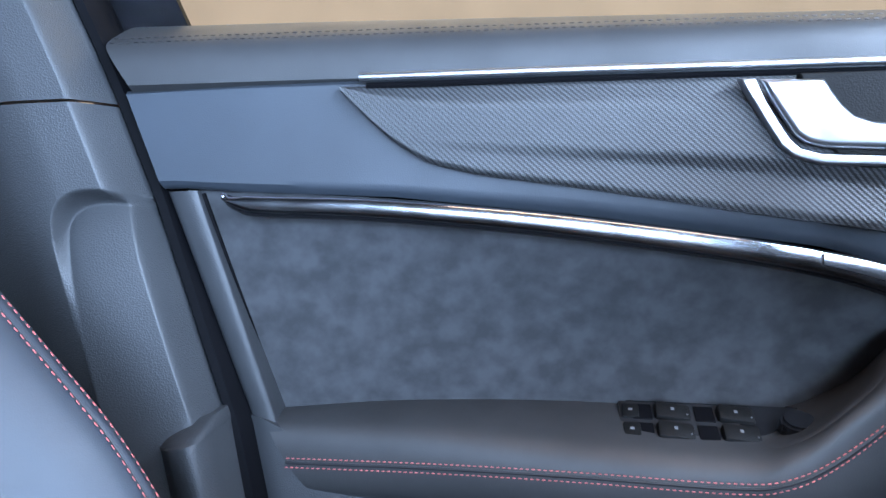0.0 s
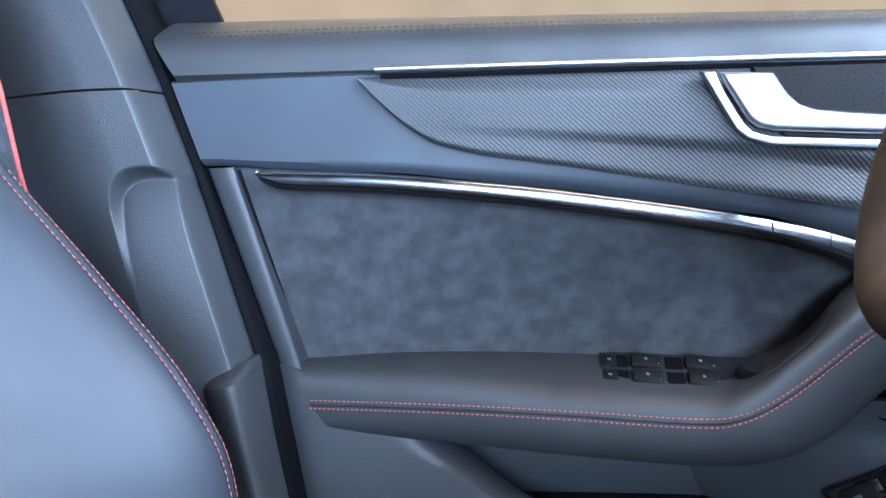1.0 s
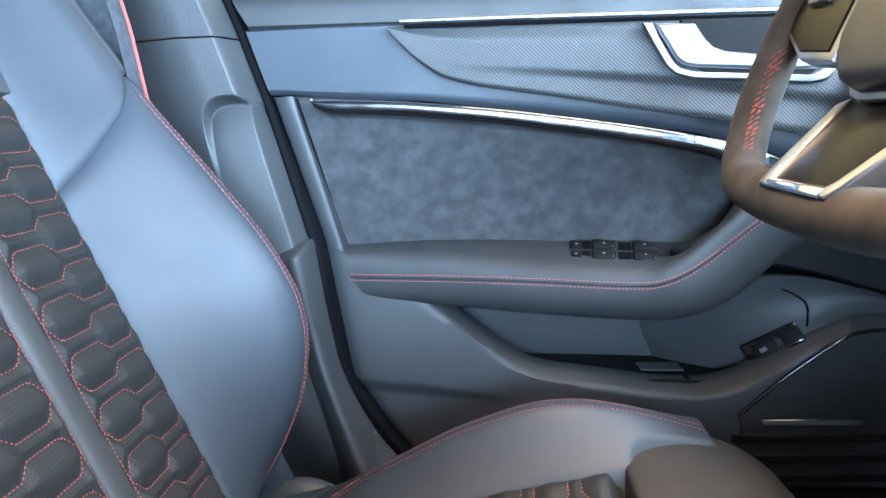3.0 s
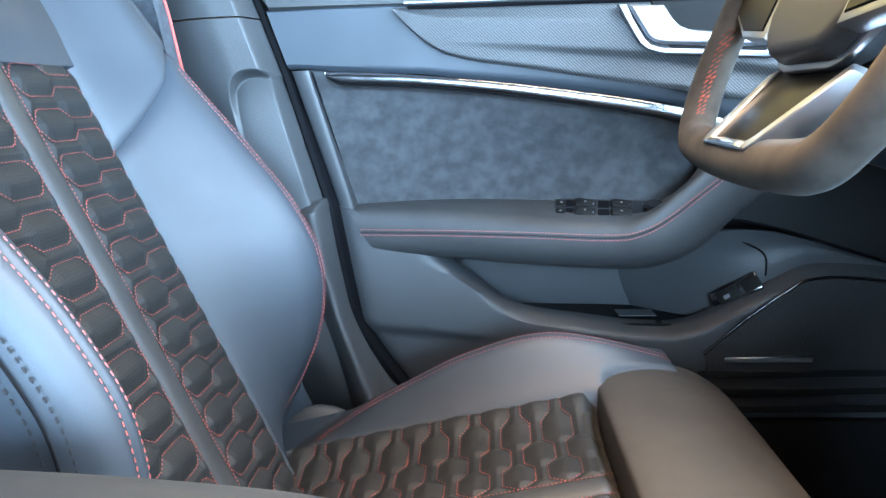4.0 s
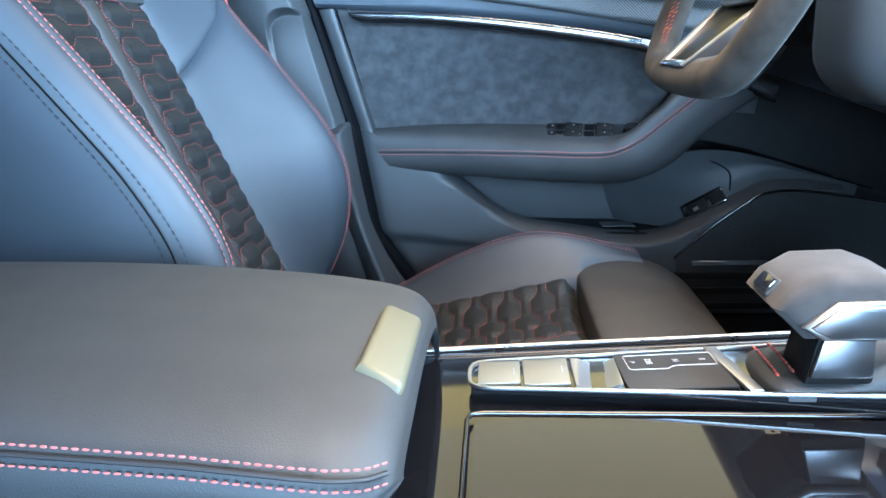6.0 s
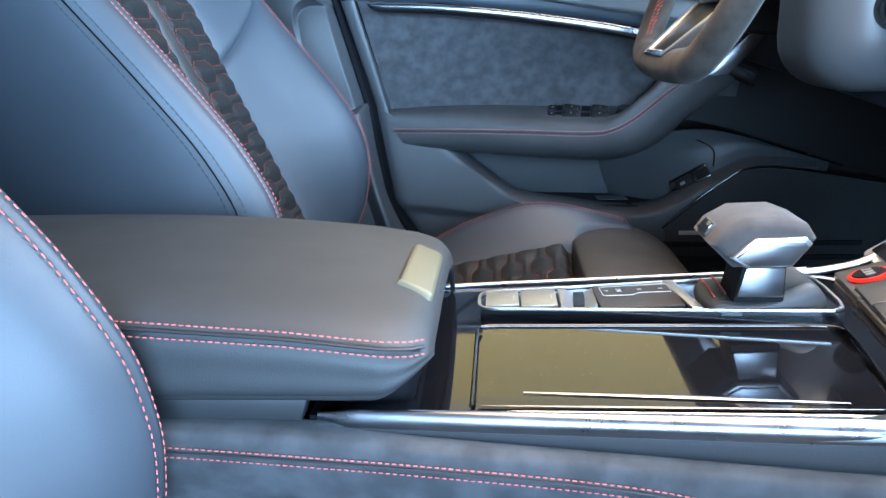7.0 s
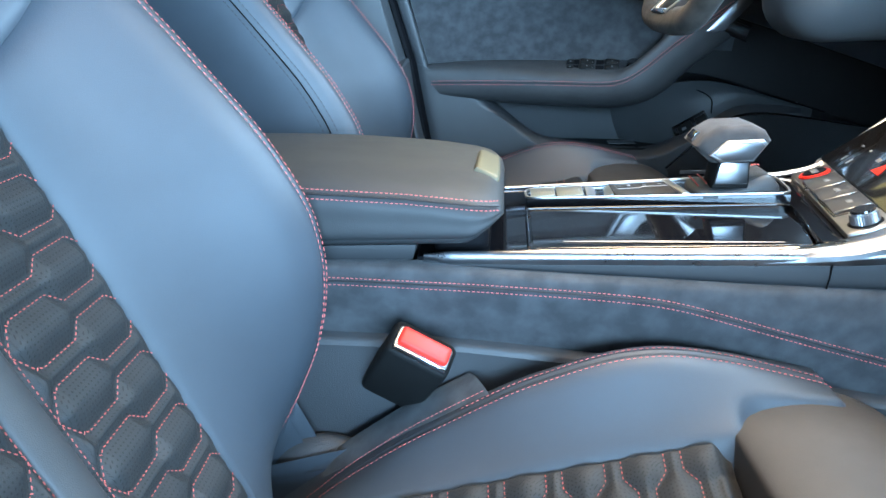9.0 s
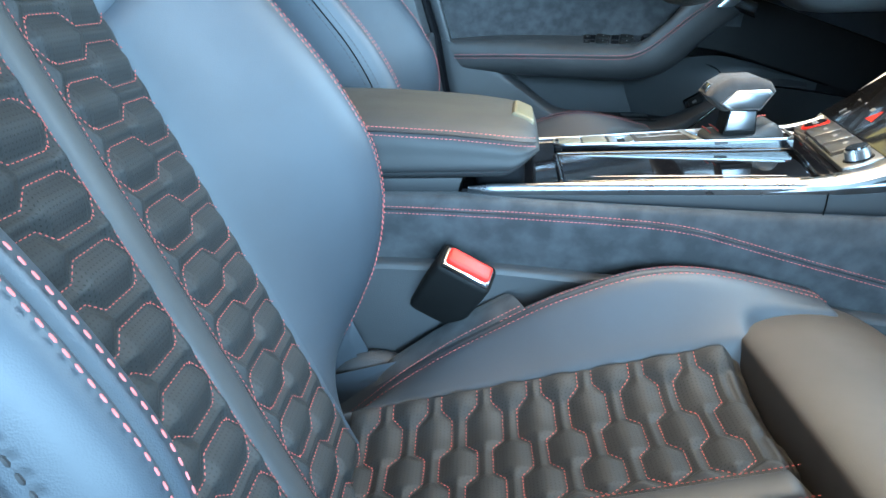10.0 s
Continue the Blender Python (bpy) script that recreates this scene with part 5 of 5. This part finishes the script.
# padded armrest lid
# the yellow light that the pull reflects is put into its base colour
PULL = mat("yellow_lit_plastic", (0.10, 0.09, 0.055), 0.5, blotch=0.1)
arm = thing("centre_armrest", "padded black leather centre armrest with red stitching and pale pull", "armrest", (0.0, 0, 0.60))
rows = []
for xx, zt, zl, yn, yf in ((-0.26, 0.694, 0.642, -0.102, 0.112), (-0.10, 0.6935, 0.642, -0.102, 0.112), (0.0, 0.6900, 0.642, -0.102, 0.112), (0.08, 0.6830, 0.642, -0.102, 0.112), (0.116, 0.6780, 0.6418, -0.1018, 0.111),
                           (0.130, 0.6755, 0.6425, -0.1010, 0.109), (0.142, 0.6720, 0.6490, -0.097, 0.104), (0.1500, 0.666, 0.6535, -0.088, 0.095), (0.1525, 0.659, 0.6530, -0.078, 0.086)):
    st = zt - min(0.0165, (zt - zl) * 0.6)
    rows.append([(xx - 0.004, yn + 0.010, zl - 0.005), (xx, yn, zl), (xx, yn - 0.001, (zl + st) / 2), (xx, yn, st), (xx, yn + 0.009, zt - min(0.006, (zt - zl) * 0.25)),
                 (xx, yn + 0.035, zt), (xx, (yn + yf) / 2, zt + 0.002), (xx, yf - 0.035, zt - 0.002), (xx, yf - 0.006, zt - 0.011), (xx, yf + 0.001, zt - 0.032)])
pad = under(sheet("lid_pad", net(rows, 70, 60), LEATHER_SHADED, None, "padded leather lid", back=(-0.003, 0.003, -0.004), angle=60), arm)
xs = np.linspace(-0.25, 0.1485, 140)
zt = np.interp(xs, [-0.26, -0.10, 0.0, 0.08, 0.116, 0.130, 0.142, 0.150], [0.6820, 0.6815, 0.6782, 0.6722, 0.6680, 0.6662, 0.6645, 0.6625])
base = np.stack([xs, np.interp(xs, [-0.26, 0.08, 0.116, 0.130, 0.142, 0.150], [-0.1022, -0.1022, -0.1020, -0.1012, -0.0975, -0.0890]), zt], -1)
under(tube("lid_seam", base + np.array((0, 0.0006, 0.0)), 0.0012, 0.0009, BLACK_THREAD, None, "sunk seam", n=6), pad)
under(stitches("lid_stitching", [base + np.array((0, 0.0014, 0.0034)), base + np.array((0, -0.0010, -0.0034))], PALE_RED, None, "twin rows of red thread", dash=0.0025, gap=0.0012, r=0.00045), pad)
pull = prism([(-0.0105, -0.036), (0.0115, -0.044), (0.0115, 0.036), (-0.0095, 0.037)], "z", 0.012, 0.004, 3, pose(0.1385, -0.002, 0.6745, 0, 24, 0) @ pose(0, 0, -0.0085))
under(part("lid_pull", pull, PULL, None, "pale metallic pull"), arm)
con(part("armrest_base", rbox((0.36, 0.15, 0.014), 0.003, 2, pose(-0.098, 0.004, 0.632)), PLASTIC_DARK, None))
con(part("side_rail", prism([(-0.20, 0.6195), (0.0815, 0.6195), (0.0860, 0.6325), (-0.20, 0.6325)], "y", 0.014, 0.002, 2, pose(0, -0.0895, 0)), FASCIA, None, "dark grey rail"))
# solid black box in place of the dark shade under the lid's front
con(part("lid_shade_box", rbox((0.044, 0.160, 0.026), 0.008, 3, pose(0.118, 0.006, 0.6295)), RUBBER, None, "solid black box for the shaded hollow under the armrest front"))


# suede side of the console with a stitched seam
def side_seam(x):
    return np.interp(x, [-0.25, 0.02, 0.13, 0.20, 0.24, 0.275, 0.31, 0.365, 0.43, 0.50, 0.60], [0.6105, 0.6075, 0.603, 0.5990, 0.596, 0.592, 0.582, 0.5645, 0.545, 0.525, 0.497])


def side_y(x):
    return -0.0985 - 0.046 * np.clip(np.asarray(x, float), 0, 1)


SIDE_HI = ([-0.30, 0.085, 0.10, 0.25, 0.36, 0.60], [0.6215, 0.6200, 0.6160, 0.6090, 0.6045, 0.599])
SIDE_LO = ([-0.3, 0.015, 0.065, 0.17, 0.35, 0.6], [0.560, 0.5565, 0.5535, 0.5475, 0.524, 0.488])
SIDE_F = ([0.0, 0.05, 0.2, 0.35, 0.7, 1.0], [0.006, 0.000, -0.001, 0.000, 0.008, 0.015])
rows = []
for f, dy in zip(*SIDE_F):
    r = []
    for xx in (-0.30, -0.1, 0.05, 0.15, 0.25, 0.35, 0.45, 0.60):
        hi, lo = np.interp(xx, *SIDE_HI), np.interp(xx, *SIDE_LO)
        r.append((xx, float(side_y(xx)) + dy, hi + (lo - hi) * f))
    rows.append(r)
suede = con(sheet("suede_side", net(rows, 60, 24), SUEDE, None, "mottled black suede side", back=(0, 0.01, 0)))
xs = np.linspace(-0.2, 0.58, 160)
zs = side_seam(xs)
fs = (np.interp(xs, *SIDE_HI) - zs) / (np.interp(xs, *SIDE_HI) - np.interp(xs, *SIDE_LO))
seam = np.stack([xs, side_y(xs) + np.interp(fs, *SIDE_F) - 0.0010, zs], -1)
kern5 = np.ones(9) / 9
seam[4:-4, 2] = np.convolve(seam[:, 2], kern5, "valid")
under(tube("side_seam_line", seam + np.array((0, 0.0004, 0)), 0.0011, 0.0008, BLACK_THREAD, None, "sunk seam", n=6), suede)
under(stitches("side_stitching", [seam + np.array((0, -0.0006, 0.0030)), seam + np.array((0, -0.0002, -0.0030))], PALE_RED, None, "twin rows of red thread", dash=0.0024, gap=0.0012, r=0.0004), suede)
rows = [[(xx, yy - 0.046 * max(0, xx), (np.interp(xx, *SIDE_LO) + 0.001) * (1 - k) + zz * k) for xx in (-0.3, 0.03, 0.185, 0.35, 0.6)]
        for yy, zz, k in ((-0.0835, 0.27, 0.0), (-0.0915, 0.27, 0.025), (-0.0915, 0.27, 0.09), (-0.0865, 0.27, 0.5), (-0.0865, 0.27, 1.0))]
con(sheet("lower_side", net(rows, 30, 40), PLASTIC_FINE, None, back=(0, 0.01, 0)))

# seat belt buckle
buckle = thing("belt_buckle", "black seat belt buckle with a bright red release button", "belt buckle", (0.09, -0.165, 0.40))
tiltm = pose(0.0835, -0.118, 0.5500, 0, 30, 0) @ pose(0, 0, 0, 32, 0, 0)
under(part("buckle_case", rbox((0.052, 0.030, 0.080), 0.006, 3, tiltm @ pose(0, 0, -0.021)), PLASTIC_DARK, None, "black plastic case"), buckle)
under(part("release_button", rbox((0.041, 0.015, 0.010), 0.003, 3, tiltm @ pose(0, -0.001, 0.0215)), RED_PLASTIC, None, "bright red button"), buckle)
under(part("button_rim", rbox((0.0440, 0.0180, 0.004), 0.0015, 2, tiltm @ pose(0, -0.001, 0.0190)), SATIN, None, "pale rim round the button"), buckle)
under(part("tongue_slot", rbox((0.043, 0.003, 0.006), 0.001, 2, tiltm @ pose(0, -0.0115, 0.0200)), CHROME, None, "bright metal slot edge"), buckle)
under(part("buckle_stalk", rbox((0.030, 0.016, 0.20), 0.004, 2, tiltm @ pose(0, 0, -0.13)), PLASTIC_DARK, None, "black stalk"), buckle)

# key bank and touch screen at the front of the console
bank_m = Matrix.Translation((0.4275, -0.002, 0.6385)) @ pose(0, 0, 0, 0, -18, -7.5)
DARK_KEY = mat("graphite_key", (0.055, 0.055, 0.058), 0.34, 0.3, rough_var=0.04)
BANK = mat("bank_metal", (0.22, 0.215, 0.21), 0.3, 0.8, rough_var=0.04)
con(part("key_bank", rbox((0.035, 0.184, 0.008), 0.003, 2, bank_m @ pose(0.0025, 0, 0)), BANK, None, "graphite key bank"))
con(part("key_bank_face", rbox((0.030, 0.104, 0.003), 0.001, 2, bank_m @ pose(0.002, 0.000, 0.0035)), GLOSS, None))
for k in range(3):
    ky = 0.0340 - 0.0335 * k
    key = con(part("function_key", rbox((0.028, 0.0318, 0.004), 0.001, 2, bank_m @ pose(0.002, ky, 0.0048, 3, 0, 0)), DARK_KEY, None, "graphite function key"))
    under(part("key_mark", rbox((0.004, 0.007, 0.0004), 0.0001, 1, bank_m @ pose(0.004, ky, 0.0070, 3, 0, 0)), DIM_MARK, None), key)
    under(part("key_edge", rbox((0.026, 0.0008, 0.0008), 0.0003, 1, bank_m @ pose(0.002, ky - 0.0158, 0.0066)), SATIN, None, "bright key edge"), key)


def disc(name, m, r, d, sx, sy, material, parent, label="", ribs=0):
    bm = bmesh.new()
    bmesh.ops.create_cone(bm, cap_ends=True, segments=ribs or 40, radius1=r, radius2=r * 0.96, depth=d)
    if ribs:
        for v_ in bm.verts:
            a_ = math.atan2(v_.co.y, v_.co.x)
            k_ = 1 + 0.025 * math.cos(a_ * ribs / 2)
            v_.co.x, v_.co.y = v_.co.x * k_, v_.co.y * k_
    bmesh.ops.bevel(bm, geom=[e for e in bm.edges if len(e.link_faces) == 2 and e.calc_face_angle() > 1.0], offset=min(0.0012, d * 0.3), segments=2, affect="EDGES")
    bmesh.ops.transform(bm, matrix=m @ Matrix.Diagonal((sx, sy, 1, 1)), verts=bm.verts)
    return under(part(name, bm, material, None, label), parent)


volume = disc("volume_knob", bank_m @ pose(0.002, -0.078, 0.0085), 0.0100, 0.010, 1, 1, SATIN, console, "knurled metal knob", ribs=72)
disc("knob_cap", bank_m @ pose(0.002, -0.078, 0.0140), 0.0088, 0.0020, 1, 1, GLOSS, volume, "black knob cap")
disc("knob_ring", bank_m @ pose(0.002, -0.078, 0.0035), 0.0125, 0.003, 1, 1, PLASTIC_DARK, console)
mode = disc("mode_key", bank_m @ pose(0.002, 0.068, 0.0050), 0.0110, 0.003, 1.25, 1.05, RED_PLASTIC, console, "red-ringed mode key")
disc("mode_key_face", bank_m @ pose(0.002, 0.068, 0.0060), 0.0110, 0.003, 1.02, 0.78, GLOSS, mode)
for k in range(3):
    under(part("key_mark", rbox((0.006, 0.0028, 0.0004), 0.0001, 1, bank_m @ pose(0.002, 0.0635 + 0.0045 * k, 0.0077)), DIM_MARK, None), mode)
con(part("front_panel", prism([(0.383, -0.094), (0.402, 0.098), (0.440, 0.100), (0.417, -0.094)], "z", 0.006, 0.001, 1, pose(0, 0, 0.6265)), PIANO, None))

dash = thing("dashboard", "black dashboard with gloss touch screen and metal edge", "dashboard", (0.8, 0, 0.6))
scr_m = Matrix.Translation((0.5230, -0.006, 0.6985)) @ pose(0, 0, 0, 0, -35, -7.5)
screen = under(part("lower_screen", rbox((0.19, 0.215, 0.010), 0.003, 2, scr_m), GLOSS, None, "gloss black touch screen"), dash)
under(part("screen_surround", rbox((0.20, 0.235, 0.012), 0.004, 2, scr_m @ pose(0, 0, -0.004)), SILVER, None, "satin silver screen surround"), dash)
for x_, y_, w_, h_ in ((-0.070, 0.070, 0.010, 0.003), (-0.070, 0.055, 0.010, 0.004), (-0.052, 0.072, 0.003, 0.006), (-0.052, 0.050, 0.003, 0.006), (-0.055, 0.02, 0.006, 0.012), (-0.055, -0.025, 0.006, 0.014), (-0.055, -0.055, 0.005, 0.012)):
    under(part("screen_mark", rbox((0.7 * w_, 0.7 * h_, 0.0004), 0.0001, 1, scr_m @ pose(x_ - 0.010, y_, 0.0053)), DIM_MARK, None), screen)
under(part("hazard_key", prism([(-0.060, 0.012), (-0.060, -0.006), (-0.046, 0.003)], "z", 0.0006, 0, 1, scr_m @ pose(-0.016, -0.003, 0.0051)), RED_PLASTIC, None, "red hazard triangle"), screen)
under(tube("screen_edge", spline([(0.398, 0.104, 0.632), (0.430, 0.104, 0.6355), (0.4600, 0.104, 0.6455), (0.508, 0.107, 0.680), (0.60, 0.112, 0.746)], 40), 0.0035, 0.003, SATIN, None, "bright metal edge", n=8), dash)
rows = [[(0.66, 0.13, 0.88), (0.61, 0.20, 0.88), (0.60, 0.30, 0.88), (0.60, 0.45, 0.88), (0.58, 0.74, 0.86)],
        [(0.64, 0.13, 0.82), (0.60, 0.20, 0.82), (0.60, 0.30, 0.82), (0.59, 0.45, 0.82), (0.58, 0.74, 0.82)],
        [(0.64, 0.13, 0.775), (0.61, 0.20, 0.772), (0.61, 0.30, 0.775), (0.61, 0.45, 0.78), (0.60, 0.74, 0.78)],
        [(0.66, 0.13, 0.748), (0.64, 0.20, 0.742), (0.63, 0.30, 0.745), (0.63, 0.45, 0.75), (0.62, 0.74, 0.75)],
        [(0.80, 0.13, 0.73), (0.80, 0.20, 0.72), (0.80, 0.30, 0.72), (0.80, 0.45, 0.72), (0.80, 0.74, 0.72)]]
under(sheet("lower_dash", net(rows, 30, 36), PLASTIC_FINE, None, "dark grey lower dash panel", back=(0.02, 0, 0.01)), dash)
rows = [[(0.56, -0.8, 0.86), (0.60, -0.2, 0.88), (0.62, 0.10, 0.88)], [(0.56, -0.8, 0.80), (0.58, -0.2, 0.82), (0.62, 0.10, 0.80)],
        [(0.60, -0.8, 0.70), (0.60, -0.2, 0.72), (0.64, 0.10, 0.72)], [(0.75, -0.8, 0.60), (0.70, -0.2, 0.62), (0.78, 0.10, 0.66)]]
under(sheet("knee_panel", net(rows, 30, 20), PLASTIC_DARK, None, back=(0.02, 0, 0)), dash)
rows = [[(0.56, -0.8, 0.86), (0.58, -0.2, 0.88), (0.54, 0.15, 0.88), (0.52, 0.75, 0.86)], [(0.62, -0.8, 0.93), (0.66, -0.2, 0.95), (0.66, 0.15, 0.97), (0.66, 0.75, 0.93)], [(1.15, -0.75, 0.96), (1.2, -0.2, 0.98), (1.2, 0.15, 0.98), (1.15, 0.75, 0.96)]]
under(sheet("dash_top", net(rows, 30, 16), PLASTIC, None, back=(0, 0, -0.02)), dash)

# ---- steering wheel ----
SHROUD = mat("shroud_plastic", (0.12, 0.125, 0.13), 0.36, grain=0.1, grain_scale=1300, blotch=0.12, blotch_scale=12)
SPOKE_BLACK = mat("spoke_black", (0.005, 0.005, 0.005), 0.3, spec=0.07, blotch=0.1)
wheel = thing("steering_wheel", "flat-bottomed suede steering wheel with red seam and metal trim", "steering wheel", (0.415, 0.395, 0.887))
# local x up the wheel, local y across, local z towards the driver
wheel_m = Matrix(((math.sin(radians(23.9)), 0, -math.cos(radians(23.9)), 0), (0, 1, 0, 0), (math.cos(radians(23.9)), 0, math.sin(radians(23.9)), 0), (0, 0, 0, 1)))


def wloc(u_, y_, n_):
    return np.array(wheel_m @ Vector((u_, y_, n_)))


def rim_path(n=160):
    out = []
    for a in np.linspace(0, 2 * math.pi, n):
        c, s_ = math.cos(a), math.sin(a)
        e = 0.85 if c < 0 else 1.0
        u_, y_ = 0.158 * math.copysign(abs(c) ** e, c), 0.1745 * math.copysign(abs(s_) ** e, s_)
        if u_ < -0.121:
            u_ = -0.121 - 0.22 * (-0.121 - u_)
        out.append((u_, y_))
    out = np.array(out[:-1])
    k = np.ones(7) / 7
    p = np.concatenate([out[-3:], out, out[:3]])
    return np.stack([np.convolve(p[:, i], k, "valid") for i in range(2)], 1)


rp = rim_path()
P3 = np.array([wloc(u_, y_, 0) for u_, y_ in rp])
n = 16
nrm = wloc(0, 0, 1)
t = np.roll(P3, -1, 0) - np.roll(P3, 1, 0)
t /= np.linalg.norm(t, axis=1)[:, None]
outw = np.cross(t, nrm)
a = np.linspace(0, 2 * math.pi, n, endpoint=False)
thick = np.where(rp[:, 0] < -0.11, 0.0175, 0.0165)
R = P3[:, None] + outw[:, None] * (np.cos(a)[None, :, None] * thick[:, None, None]) + nrm[None, None] * (np.sin(a)[None, :, None] * 0.0155)
f = grid_faces(len(R), n, wrap=True).tolist()
m_ = len(R)
f += [((m_ - 1) * n + j, (m_ - 1) * n + (j + 1) % n, (j + 1) % n, j) for j in range(n)]
finish("rim", R.reshape(-1, 3), f, SUEDE_WARM, wheel, "dark suede rim")
hub = [(-0.046, -0.050), (-0.050, -0.036), (-0.050, 0.036), (-0.046, 0.050), (-0.018, 0.078), (0.03, 0.082), (0.055, 0.05), (0.055, -0.05), (0.03, -0.082), (-0.018, -0.078)]
part("airbag_cover", prism(hub, "z", 0.040, 0.012, 3, wheel_m @ pose(0, 0, -0.036)), PLASTIC_FINE, wheel, "black airbag cover")
part("airbag_trim", prism([(p[0] * 1.06 - 0.002, p[1] * 1.05) for p in hub], "z", 0.007, 0.002, 2, wheel_m @ pose(0, 0, -0.020)), SATIN, wheel, "satin metal trim round the cover")
shroud = part("column_shroud", rbox((0.27, 0.17, 0.17), 0.055, 6, pose(0.211, 0, -0.065)), SHROUD, wheel, "satin dark column shroud")
bm = bmesh.new()
bmesh.ops.create_cone(bm, cap_ends=True, segments=36, radius1=0.021, radius2=0.019, depth=0.008, matrix=pose(0.138, -0.087, -0.070, 90, 0, 0))
part("lock_ring", bm, STRIP_METAL, shroud, "metal lock ring")
bm = bmesh.new()
bmesh.ops.create_cone(bm, cap_ends=True, segments=36, radius1=0.016, radius2=0.015, depth=0.010, matrix=pose(0.138, -0.0875, -0.070, 90, 0, 0))
part("lock_centre", bm, RUBBER, shroud, "black lock centre")
# lower spoke: a black plate that leans back towards the hub, held between two broad metal flanks
lean = Matrix.Identity(4)
lean[2][0], lean[2][3] = -0.48, -0.047
plate_o = [(-0.052, -0.060), (-0.116, -0.040), (-0.1195, -0.034), (-0.1195, 0.034), (-0.116, 0.040), (-0.052, 0.060)]
part("lower_spoke", prism(plate_o, "z", 0.006, 0.002, 2, wheel_m @ lean @ pose(0, 0, -0.004)), SPOKE_BLACK, wheel, "black lower spoke")
for sgn in (-1, 1):
    flank = [(-0.050, sgn * 0.0585), (-0.112, sgn * 0.0405), (-0.1180, sgn * 0.036), (-0.1240, sgn * 0.036), (-0.1245, sgn * 0.046), (-0.118, sgn * 0.0520), (-0.056, sgn * 0.0690)]
    part("spoke_flank", prism(flank, "z", 0.024, 0.0025, 3, wheel_m @ lean @ pose(0, 0, -0.019)), SATIN, wheel, "satin metal spoke flank")
part("spoke_clasp", prism([(-0.1175, -0.040), (-0.1250, -0.040), (-0.1250, 0.040), (-0.1175, 0.040)], "z", 0.013, 0.0025, 3, wheel_m @ lean @ pose(0, 0, -0.008)), CHROME, wheel, "bright clasp at the rim")
for sgn in (-1, 1):
    side_o = [(-0.034, sgn * 0.06), (-0.028, sgn * 0.118), (-0.006, sgn * 0.160), (0.020, sgn * 0.168), (0.045, sgn * 0.162), (0.050, sgn * 0.06)]
    part("side_spoke", prism(side_o, "z", 0.018, 0.003, 2, wheel_m @ pose(0, 0, -0.014)), SATIN, wheel, "metal-rimmed side spoke")
    cu, cy = np.mean([p[0] for p in side_o]), np.mean([p[1] for p in side_o])
    part("spoke_inlay", prism([(cu + (p[0] - cu) * 0.84, cy + (p[1] - cy) * 0.88) for p in side_o], "z", 0.003, 0.001, 1, wheel_m @ pose(0, 0, 0.0025)), SPOKE_BLACK, wheel, "gloss black key field")
    part("spoke_toggle", rbox((0.012, 0.030, 0.010), 0.003, 2, wheel_m @ pose(0.018, sgn * 0.118, 0.006)), SATIN, wheel, "metal toggle key")
    # slanting red lacing on the inner side of the rim
    lace = []
    for k in range(22):
        u0 = -0.112 + 0.0042 * k
        i0 = int(np.argmin(np.abs(rp[:, 0] - u0) + 10 * (np.sign(rp[:, 1]) != sgn)))
        i1 = int(np.argmin(np.abs(rp[:, 0] - u0 - 0.006) + 10 * (np.sign(rp[:, 1]) != sgn)))
        for a0, a1, k0, k1 in ((0.36, 0.19, i0, i1), (0.20, 0.03, i0, i1)):
            pts = []
            for q in np.linspace(0, 1, 5):
                ang = math.pi - math.pi * 0.5 * (a0 + (a1 - a0) * q)
                cc = P3[k0] * (1 - q) + P3[k1] * q
                ow = outw[k0]
                pts.append(cc + ow * math.cos(ang) * 0.0170 + nrm * math.sin(ang) * 0.0160)
            lace.append(np.array(pts))
    stitches("rim_lacing", lace, LACE, wheel, "slanting red lacing", dash=0.0050, gap=0.0003, r=0.00055)
